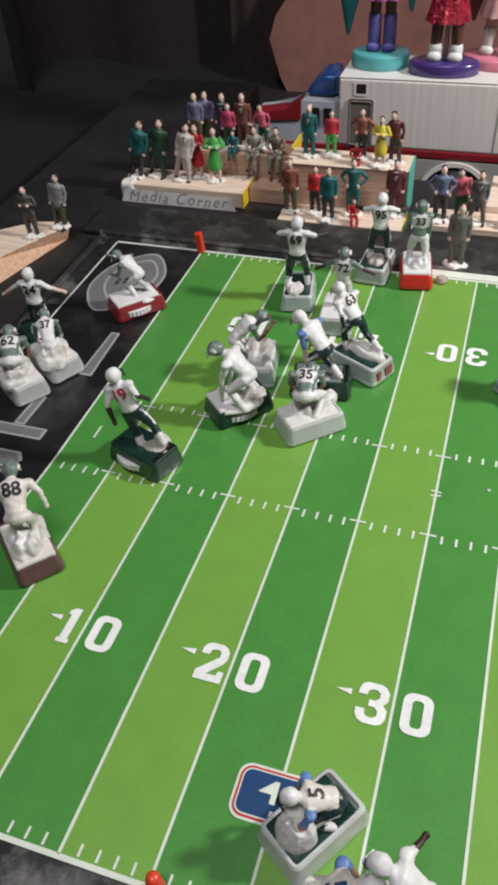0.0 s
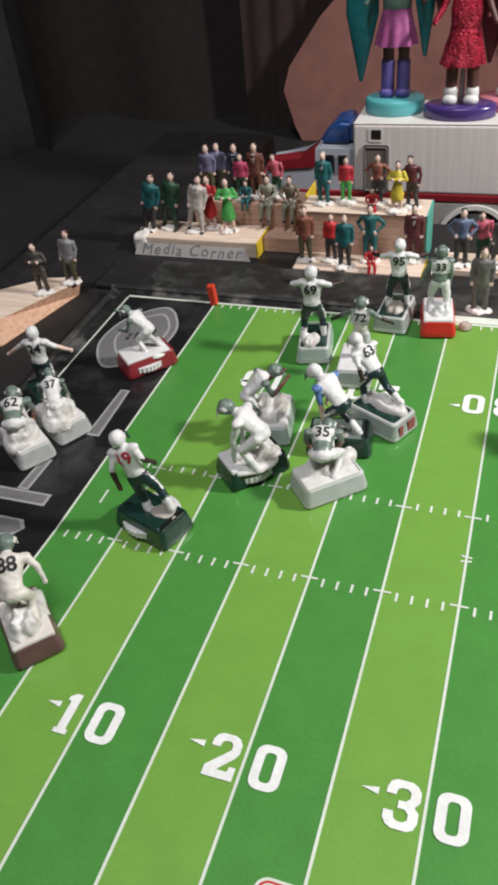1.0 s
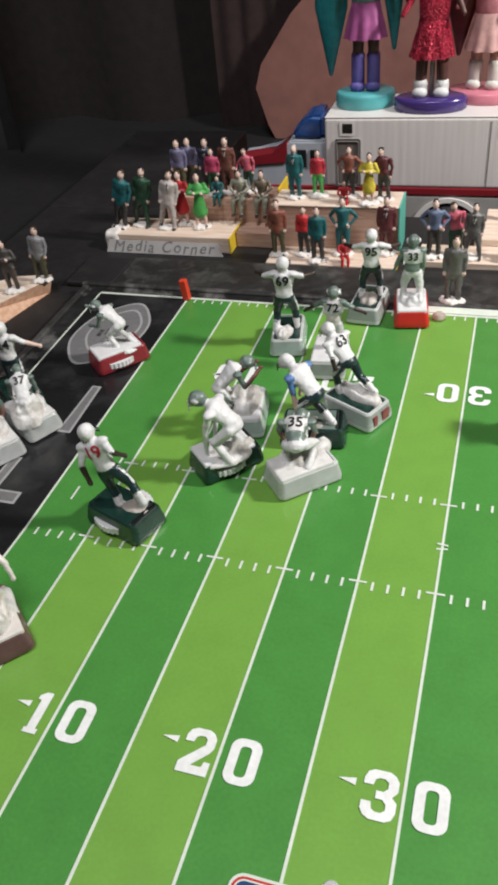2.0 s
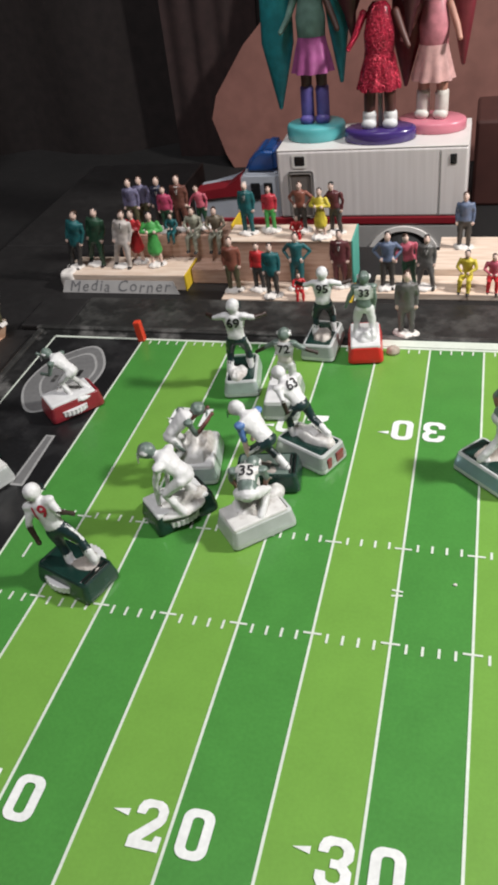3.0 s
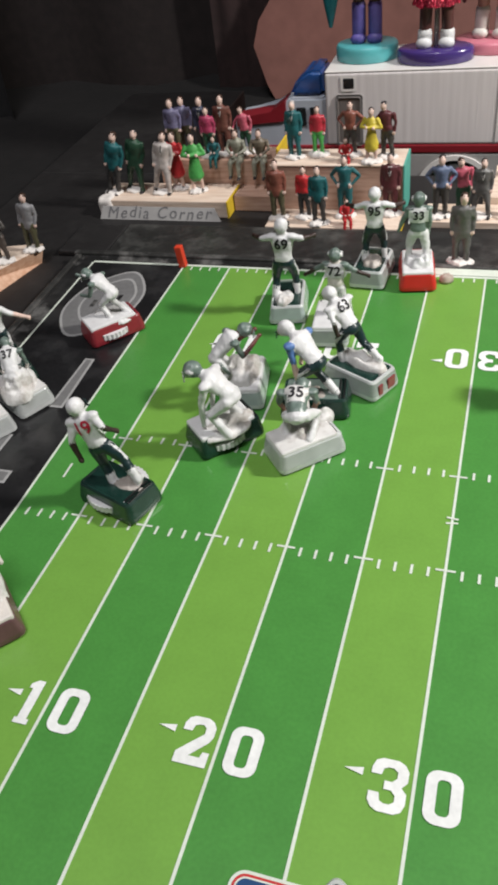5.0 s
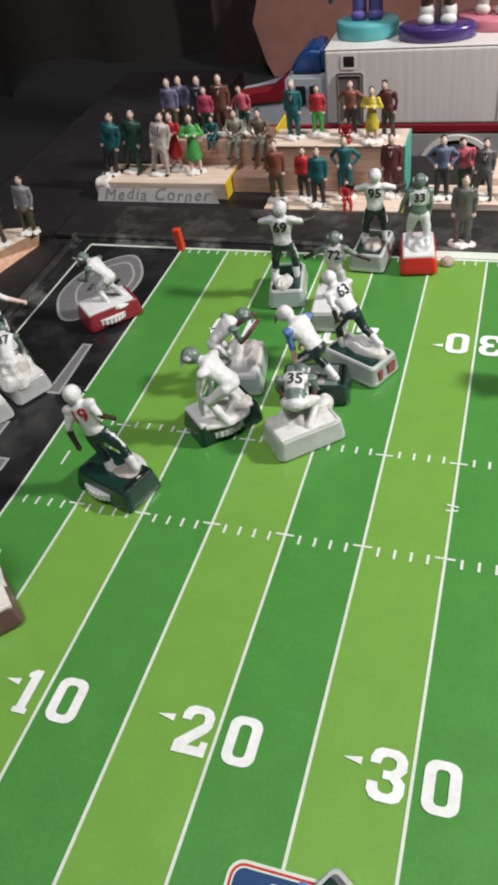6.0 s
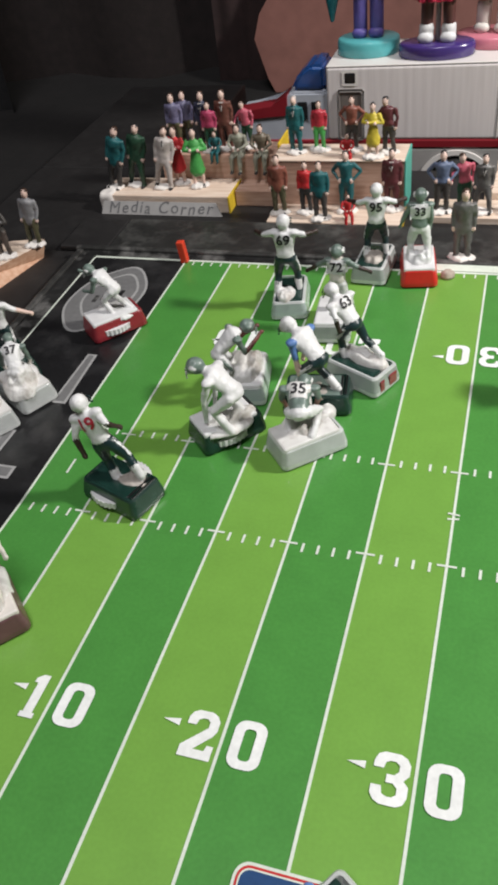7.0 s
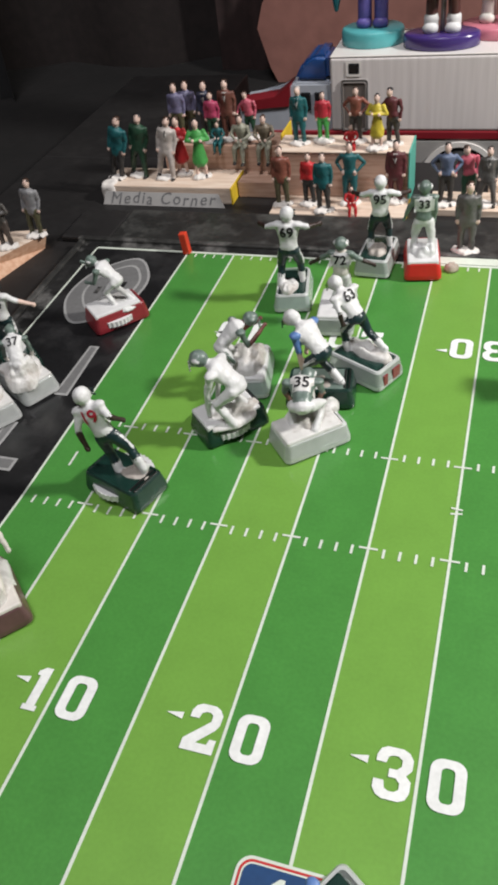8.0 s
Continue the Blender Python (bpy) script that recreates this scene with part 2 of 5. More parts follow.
def tube(bm, points, radii, mat=0, seg=12, side=(1, 0, 0)):
    """A limb: elliptical rings along a line of points, closed by rounded ends. A radius is a number or (across, deep)."""
    pts = [Vector(p) for p in points]
    rads = [r if isinstance(r, (tuple, list)) else (r, r) for r in radii]
    d0, d1 = (pts[0] - pts[1]).normalized(), (pts[-1] - pts[-2]).normalized()
    pts = [pts[0] + d0 * min(rads[0]) * 0.6] + pts + [pts[-1] + d1 * min(rads[-1]) * 0.6]
    rads = [(rads[0][0] * 0.6, rads[0][1] * 0.6)] + rads + [(rads[-1][0] * 0.6, rads[-1][1] * 0.6)]
    rings = []
    for i, p in enumerate(pts):
        along = (pts[min(i + 1, len(pts) - 1)] - pts[max(i - 1, 0)]).normalized()
        u = Vector(side) - along * along.dot(Vector(side))
        if u.length < 0.1:
            u = Vector((0, 1, 0)) - along * along.y
        u.normalize()
        v = along.cross(u)
        rings.append([bm.verts.new(p + u * rads[i][0] * math.cos(a) + v * rads[i][1] * math.sin(a)) for a in (2 * math.pi * k / seg for k in range(seg))])
    for a, b in zip(rings, rings[1:]):
        for k in range(seg):
            bm.faces.new((a[k], a[(k + 1) % seg], b[(k + 1) % seg], b[k])).material_index = mat
    bm.faces.new(rings[0][::-1]).material_index = mat
    bm.faces.new(rings[-1]).material_index = mat


def ball(bm, centre, r, mat=0, scale=(1, 1, 1), sub=2):
    for v in bmesh.ops.create_icosphere(bm, subdivisions=sub, radius=r)["verts"]:
        v.co = Vector(centre) + Vector((v.co.x * scale[0], v.co.y * scale[1], v.co.z * scale[2]))
        for f in v.link_faces:
            f.material_index = mat


def lump(bm, cx, cy, z0, rx, ry, h, mat=0, seed=0.0, n=22):
    """A low uneven mound, as moulded under a figure's feet."""
    rings = []
    for k, (s, t) in enumerate(((1.0, 0.0), (0.98, 0.4), (0.9, 0.7), (0.72, 0.92), (0.45, 1.0), (0.2, 1.02))):
        rings.append([])
        for i in range(n):
            a = 2 * math.pi * i / n
            w = 1 + 0.18 * noise.noise((math.cos(a) * 1.7 + seed, math.sin(a) * 1.7, k * 0.3 + seed))
            rings[-1].append(bm.verts.new((cx + rx * s * w * math.cos(a), cy + ry * s * w * math.sin(a), z0 + h * t * (1 + 0.45 * noise.noise((2.2 * s * math.cos(a) + seed, 2.2 * s * math.sin(a), seed))))))
    for a, b in zip(rings, rings[1:]):
        for i in range(n):
            bm.faces.new((a[i], a[(i + 1) % n], b[(i + 1) % n], b[i])).material_index = mat
    bm.faces.new(rings[-1]).material_index = mat
    bm.faces.new(rings[0][::-1]).material_index = mat


def letters(text, size, spacing=1.0, thick=0.0):
    """The mesh of a line of text in the built-in font, centred, in field units."""
    cu = bpy.data.curves.new("text", "FONT")
    cu.body, cu.size, cu.align_x, cu.align_y, cu.space_character, cu.offset = text, size, "CENTER", "CENTER", spacing, thick
    cu.resolution_u = 3
    ob = new("text", cu)
    me = bpy.data.meshes.new_from_object(ob.evaluated_get(bpy.context.evaluated_depsgraph_get()))
    bpy.data.objects.remove(ob)
    bpy.data.curves.remove(cu)
    bm = bmesh.new()
    bm.from_mesh(me)
    bpy.data.meshes.remove(me)
    return bm

# ---- the game board ----
W = 12.27           # far sideline
FIELD_END = 20.0
END = 2.10          # depth of an end zone
HASH = (5.31, 6.957)
board = thing("game_board", place(0, 0), "tabletop football game board with striped green field and black end zones", "game board")


def sheet(name, x0, x1, y0, y1, z, mat, label=""):
    bm = bmesh.new()
    box(bm, x0, x1, y0, y1, z - 0.02, z)
    if y0 < HASH[0] < y1:
        bmesh.ops.bisect_plane(bm, geom=bm.verts[:] + bm.edges[:] + bm.faces[:], plane_co=(0, HASH[0], 0), plane_no=(0, 1, 0))
    return part(name, bm, mat, board, label)


bm = bmesh.new()
box(bm, -END - 0.42, FIELD_END + END + 0.42, -0.55, W + 0.42, -0.25, -0.012, 0.03)
part("board_panel", bm, RIM_BLACK, board, "scuffed black painted board panel")
bm = bmesh.new()
box(bm, -END - 0.62, FIELD_END + END + 0.62, W + 0.30, W + 0.44, -0.25, 0.05, 0.03)
part("raised_edge", bm, EDGE_WORN, board, "worn metal edge")
bm = bmesh.new()
box(bm, -END - 0.56, -END - 0.42, -0.55, W + 0.30, -0.25, 0.03, 0.03)
part("raised_edge", bm, EDGE_WORN, board, "worn metal edge")
for i in range(20):
    sheet("turf_band", i, i + 1, 0, W, 0.0, TURF_DARK if i % 2 == 0 else TURF_LIGHT)
sheet("end_zone", -END, 0, 0, W, 0.0, END_BLACK, "glossy black end zone")
sheet("end_zone", FIELD_END, FIELD_END + END, 0, W, 0.0, END_BLACK, "glossy black end zone")
L = 0.017
for i in range(21):
    sheet("yard_line", i - L, i + L, 0, W, 0.006, LINE)
for y0, y1 in ((-0.05, 0.01), (W - 0.01, W + 0.05)):
    sheet("sideline", -END, FIELD_END + END, y0, y1, 0.006, LINE)
for x in (-END, FIELD_END + END):
    sheet("end_line", x - L, x + L, 0.01, W - 0.01, 0.006, LINE)
bm = bmesh.new()
for i in range(100):
    if i % 5:
        for y0, y1 in ((HASH[0] - 0.125, HASH[0] + 0.02), (HASH[1] - 0.03, HASH[1] + 0.105)):
            plate(bm, [(i / 5 - 0.017, y0), (i / 5 + 0.017, y0), (i / 5 + 0.017, y1), (i / 5 - 0.017, y1)], 0.007)
        for y in (0.03, W - 0.16):
            plate(bm, [(i / 5 - 0.015, y), (i / 5 + 0.015, y), (i / 5 + 0.015, y + 0.13), (i / 5 - 0.015, y + 0.13)], 0.007)
tagged(part("tick_print", bm, LINE, board), kind="stuff")
for i in range(1, 20):
    for y in HASH:
        bm = bmesh.new()
        plate(bm, [(i - 0.12, y - 0.015), (i + 0.12, y - 0.015), (i + 0.12, y + 0.015), (i - 0.12, y + 0.015)], 0.009)
        part("hash_mark", bm, LINE, board)
    if i in (6, 14):
        bm = bmesh.new()
        for s in (-1, 1):
            plate(bm, [(i - 0.075, W / 2 + 0.05 * s - 0.014), (i + 0.075, W / 2 + 0.03 * s - 0.014), (i + 0.075, W / 2 + 0.03 * s + 0.014), (i - 0.075, W / 2 + 0.05 * s + 0.014)], 0.011 + 0.002 * s)
        part("kick_mark", bm, LINE, board)
bm = bmesh.new()
plate(bm, [(0.4 - 0.017, W / 2 - 0.15), (0.4 + 0.017, W / 2 - 0.15), (0.4 + 0.017, W / 2 + 0.15), (0.4 - 0.017, W / 2 + 0.15)], 0.007)
part("conversion_mark", bm, LINE, board)


def digit(bm, d, cx, flip, cy, z=0.012):
    """A block numeral 0.53 high, drawn as strokes."""
    def put(poly, dz=0.0):
        plate(bm, [(cx + flip * 1.06 * x, cy + flip * 1.06 * y) for x, y in poly], z + dz)
    if d == "0":
        o, i = rounded(-0.155, 0.155, -0.25, 0.25, 0.11), rounded(-0.062, 0.062, -0.165, 0.165, 0.045)
        band(bm, [(cx + flip * 1.14 * x, cy + flip * 1.06 * y) for x, y in o], [(cx + flip * 1.06 * x, cy + flip * 1.06 * y) for x, y in i], z)
    elif d == "1":
        put([(-0.075, -0.25), (0.09, -0.25), (0.09, -0.19), (0.06, -0.19), (0.06, 0.25), (-0.02, 0.25), (-0.085, 0.2), (-0.085, 0.15), (-0.045, 0.15), (-0.045, -0.19), (-0.075, -0.19)])
    elif d == "2":
        put([(-0.17, -0.25), (0.17, -0.25), (0.17, -0.1), (0.1, -0.1), (0.085, -0.16), (-0.03, -0.16), (0.13, 0.0), (0.16, 0.06), (0.16, 0.16), (0.12, 0.22), (0.06, 0.25), (-0.08, 0.25), (-0.14, 0.22), (-0.17, 0.16), (-0.17, 0.09), (-0.075, 0.09), (-0.06, 0.15), (-0.02, 0.17), (0.03, 0.17), (0.06, 0.14), (0.06, 0.08), (-0.17, -0.14)])
    elif d == "3":
        put([(-0.17, -0.08), (-0.17, -0.16), (-0.13, -0.22), (-0.07, -0.25), (0.08, -0.25), (0.14, -0.22), (0.17, -0.15), (0.17, -0.05), (0.12, 0.0), (0.17, 0.06), (0.17, 0.16), (0.13, 0.22), (0.07, 0.25), (-0.08, 0.25), (-0.14, 0.22), (-0.17, 0.15), (-0.17, 0.09), (-0.075, 0.09), (-0.06, 0.15), (-0.02, 0.17), (0.03, 0.17), (0.07, 0.14), (0.07, 0.08), (0.03, 0.04), (-0.04, 0.04), (-0.04, -0.04), (0.03, -0.04), (0.07, -0.08), (0.07, -0.14), (0.03, -0.17), (-0.02, -0.17), (-0.06, -0.15), (-0.075, -0.08)])
    elif d == "4":
        put([(0.04, -0.25), (0.12, -0.25), (0.12, -0.14), (0.17, -0.14), (0.17, -0.05), (0.12, -0.05), (0.12, 0.25), (0.0, 0.25), (-0.17, -0.05), (-0.17, -0.14), (0.04, -0.14)])
    elif d == "5":
        put([(-0.17, -0.25), (0.12, -0.25), (0.17, -0.2), (0.17, 0.02), (0.12, 0.08), (-0.07, 0.08), (-0.07, 0.16), (0.15, 0.16), (0.15, 0.25), (-0.17, 0.25), (-0.17, 0.0), (0.07, 0.0), (0.07, -0.16), (-0.17, -0.16)])


for k, text in enumerate(("10", "20", "30", "40", "50", "40", "30", "20", "10")):
    x = 2 + 2 * k
    for cy, flip in ((2.56, 1), (W - 2.58, -1)):
        bm = bmesh.new()
        off = 0.2 if text == "10" else 0.24
        digit(bm, text[0], x - flip * off, flip, cy)
        digit(bm, "0", x + flip * 0.28, flip, cy)
        toward = -1 if k < 4 else 1
        if text != "50":
            tip, tail = x + toward * (0.53 if text == "10" else 0.69), x + toward * (0.35 if text == "10" else 0.50)
            plate(bm, [(tip, cy + flip * 0.09), (tail, cy + flip * 0.045), (tail, cy + flip * 0.125)][::1], 0.012)
        part("yard_number", bm, NUMBER, board)

# league badge by the near sideline, plain shapes
for x, y in ((4.96, 1.18),):
    bm = bmesh.new()
    for k, (grow, mat) in enumerate(((0.0, 0), (0.03, 1), (0.055, 0), (0.072, 2))):
        plate(bm, rounded(x - 0.47 + grow, x + 0.47 - grow, y - 0.31 + grow, y + 0.31 - grow, 0.15 - grow * 0.8), 0.012 + k * 0.004, mat)
    plate(bm, [(x - 0.20, y + 0.02), (x - 0.04, y + 0.17), (x + 0.01, y + 0.17), (x + 0.01, y - 0.08), (x - 0.05, y - 0.08), (x - 0.05, y + 0.02)], 0.03, 0)
    for dx in (-0.02, 0.09, 0.2):
        plate(bm, [(x + dx, y - 0.24), (x + dx + 0.07, y - 0.24), (x + dx + 0.07, y - 0.15), (x + dx, y - 0.15)], 0.03, 0)
    part("badge", bm, [LINE, LOGO_RED, LOGO_BLUE], board, "navy badge with red and white border")

# end zone print: oval badge and letter strokes
bm = bmesh.new()
ring = [(math.cos(2 * math.pi * k / 40), math.sin(2 * math.pi * k / 40)) for k in range(40)]
c, s = math.cos(radians(82)), math.sin(radians(82))


def oval(a, b, dx=0.0, dy=0.0):
    out = []
    for u, v in ring:
        r = 1 + 0.06 * math.cos(4 * math.atan2(v, u))
        out.append((-1.14 + dx + a * r * u * c - b * v * s, 10.72 + dy + a * r * u * s + b * v * c))
    return out


plate(bm, oval(1.16, 0.74), 0.008, 1)
plate(bm, oval(1.10, 0.69), 0.012, 0)
plate(bm, oval(0.80, 0.52, 0.06, 0.08), 0.016, 1)
plate(bm, oval(0.74, 0.47, 0.06, 0.08), 0.020, 0)
for k in range(4):
    x, y = -1.36 + k * 0.15, 10.62 + k * 0.08
    plate(bm, [(x, y - 0.1), (x + 0.09, y - 0.1), (x + 0.09, y + 0.14), (x, y + 0.14)], 0.024, 2)
part("badge", bm, [EZ_GREY, EZ_PALE, RIM_BLACK], board, "grey oval badge print")


def stroke(poly, name="letter_stroke"):
    bm = bmesh.new()
    mx, my = sum(p[0] for p in poly) / len(poly), sum(p[1] for p in poly) / len(poly)
    inner = []
    for x, y in poly:
        d = Vector((mx - x, my - y))
        sx, sy = (0.045 if mx > x else -0.045), (0.045 if my > y else -0.045)
        inner.append((x + sx, y + sy))
    plate(bm, poly, 0.008, 0)
    plate(bm, inner, 0.014, 1)
    part(name, bm, [EZ_PALE, EZ_GREY], board)


stroke([(-0.66, 7.5), (-0.40, 7.5), (-0.45, 8.88), (-0.64, 8.88)])
stroke([(-1.75, 5.70), (-0.46, 5.70), (-0.46, 5.97), (-1.75, 5.97)])
stroke([(-1.13, 5.98), (-0.92, 5.98), (-0.90, 6.75), (-1.10, 6.75)])
stroke([(-1.6, 4.78), (-0.62, 5.02), (-0.50, 5.20), (-0.62, 5.36), (-1.6, 5.36)])
stroke([(-1.75, 3.3), (-0.46, 3.3), (-0.46, 3.55), (-1.75, 3.55)])
stroke([(-1.75, 1.6), (-0.46, 1.6), (-0.46, 1.85), (-1.75, 1.85)])
# the printed sheet is a little stretched towards its near corner
for ob in board.children:
    if ob.name.split(".")[0] in ("turf_band", "yard_line", "end_zone", "end_line", "tick_print", "yard_number", "sideline"):
        for v in ob.data.vertices:
            away = max(0.0, 1 - v.co.y / U / HASH[0])
            v.co.x -= U * away * (0.03 + 0.17 * min(1.0, max(0.0, 1 - v.co.x / U / 3.5)))

# white strip outside the far sideline
rail = thing("edge_rail", place(0, 0), "scuffed charcoal rail lying along the board edge", "rail")
bm = bmesh.new()
box(bm, -2.12, 26, 12.92, 14.28, -0.249, -0.10, 0.03)
part("rail_bar", bm, RAIL_GREY, rail)
bm = bmesh.new()
box(bm, -3.35, -2.145, 12.90, 14.24, -0.249, -0.11, 0.04)
part("rail_end", bm, FRAME_GREY, rail, "darker end length past the seam")
sheet("bench_strip", 4.95, 15, W + 0.055, W + 0.29, 0.02, LINE, "broad white bench strip")

# ---- setting ----
ZT, ZL = -0.25, -1.7
bm = bmesh.new()
box(bm, -6.3, 34, -9, 17.45, ZT - 1.45, ZT, 0.04)
tagged(part("table_platform", bm, FRAME_GREY), "scuffed black platform under the game board", "platform", kind="structure")
bm = bmesh.new()
box(bm, -6.3, -2.3, 17.452, 24, ZT - 1.45, ZT, 0.04)
tagged(part("table_leaf", bm, FRAME_GREY), "scuffed black leaf of the platform", "platform", kind="structure")
bm = bmesh.new()
box(bm, -60, 70, -40, 44, ZL - 1.2, ZL - 0.002, 0.05)
tagged(part("table", bm, TABLE_DARK), "dark wide table top", "table", kind="structure")
bm = bmesh.new()
n = 60
for i in range(n):
    def fold(k):
        x = -60 + 130 * k / n
        return x, 30 + 0.7 * math.sin(x * 0.9) + 0.5 * noise.noise((x * 0.3, 2, 1))
    (xa, ya), (xb, yb) = fold(i), fold(i + 1)
    bm.faces.new([bm.verts.new(p) for p in ((xa, ya, ZL), (xb, yb, ZL), (xb, yb, 80), (xa, ya, 80))])
bmesh.ops.remove_doubles(bm, verts=bm.verts, dist=0.001)
tagged(part("wall_north", bm, CLOTH, smooth=True), "black cloth hanging behind the table", "backdrop", kind="structure")
for name, x0, x1, y0, y1 in (("wall_west", -61, -60, -60, 44), ("wall_east", 70, 71, -60, 44), ("wall_south", -61, 71, -61, -60)):
    bm = bmesh.new()
    box(bm, x0, x1, y0, y1, -30, 80)
    tagged(part(name, bm, material(name + "_paint", (0.35, 0.31, 0.28), 0.8, 0.1, 5)), "plain painted room wall", "wall", kind="structure")
bm = bmesh.new()
box(bm, -61, 71, -61, 45, -31, -30)
tagged(part("floor", bm, material("floor_boards", (0.16, 0.10, 0.07), 0.5, 0.2, 8)), "plain brown room floor", "floor", kind="structure")
for x in (-56, 66):
    for y in (-36, 40):
        bm = bmesh.new()
        box(bm, x - 1.2, x + 1.2, y - 1.2, y + 1.2, -30, ZL - 1.2, 0.1)
        tagged(part("table_leg", bm, TABLE_DARK), "dark square leg under the table", "table leg", kind="structure")
bm = bmesh.new()
box(bm, -61, 71, -61, 45, 80, 81)
tagged(part("ceiling", bm, material("ceiling_paint", (0.6, 0.58, 0.55), 0.8, 0.1, 5)), "plain ceiling", "ceiling", kind="structure")


# ---- player bases ----
def player_base(x, y, rz, shell, deck, label, dial=1, length=1.06, width=0.67, height=0.34):
    """A vibrating base: open shell with a recessed deck and a scalloped dial let into one side."""
    base = thing("player_base", place(x, y, 0.012, rz), label, "figure base", "player bases on the field")
    bm = bmesh.new()
    hx, hy = length / 2, width / 2
    o0, o1 = rounded(-hx, hx, -hy, hy, 0.09), rounded(-hx + 0.04, hx - 0.04, -hy + 0.04, hy - 0.04, 0.08)
    o2, o3 = rounded(-hx + 0.09, hx - 0.09, -hy + 0.09, hy - 0.09, 0.05), rounded(-hx + 0.11, hx - 0.11, -hy + 0.11, hy - 0.11, 0.05)
    rings = []
    for outline, z in ((o0, 0.03), (o0, 0.10), (o1, height - 0.03), (rounded(-hx + 0.06, hx - 0.06, -hy + 0.06, hy - 0.06, 0.07), height), (o2, height), (o3, height - 0.09)):
        rings.append([bm.verts.new((px, py, z)) for px, py in outline])
    for a, b in zip(rings, rings[1:]):
        for k in range(len(a)):
            bm.faces.new((a[k], a[(k + 1) % len(a)], b[(k + 1) % len(b)], b[k])).material_index = 1 if a is rings[0] or a in rings[2:4] else 0
    bm.faces.new(rings[-1])
    bm.faces.new(rings[0][::-1])
    # clear shells get a painted highlight on lip and bottom edge
    part("shell", bm, [shell, EDGE_HIGHLIGHT if shell in (CLEAR, CLEAR_GREEN, CLEAR_GREY, CLEAR_BLUE) else shell], base)
    bm = bmesh.new()
    inset, lift = (0.055, 0.035) if deck in (WHITE, IVORY, CLEAR, SMUDGED) else (0.075, 0.004)
    box(bm, -hx + inset, hx - inset - 0.06, -hy + inset, hy - inset, height - 0.085, height + lift, 0.03)
    part("deck", bm, deck, base)
    if shell is GREEN_BASE:
        for k in range(2):
            bm = bmesh.new()
            box(bm, hx - 0.17 + k * 0.07, hx - 0.14 + k * 0.07, -hy + 0.10, hy - 0.10, height - 0.02, height + 0.016, 0.006)
            part("ridge", bm, BLACK_PL, base)
    if dial:
        bm = bmesh.new()
        pts = []
        for k in range(120):
            a = 2 * math.pi * k / 120
            r = 0.44 + 0.012 * math.cos(36 * a)
            pts.append((-0.06 + r * math.cos(a), -dial * (hy - 0.375) + r * math.sin(a)))
        plate(bm, pts, 0.20, 0, 0.10)
        part("dial", bm, WHITE, base, "white scalloped dial")
    for sx in (-1, 1):
        for sy in (-1, 1):
            bm = bmesh.new()
            tube(bm, [(sx * (hx - 0.14), sy * (hy - 0.12), 0.06), (sx * (hx - 0.17), sy * (hy - 0.12), 0.005)], [0.02, 0.012], 0, 6)
            part("prong", bm, shell, base)
    return base


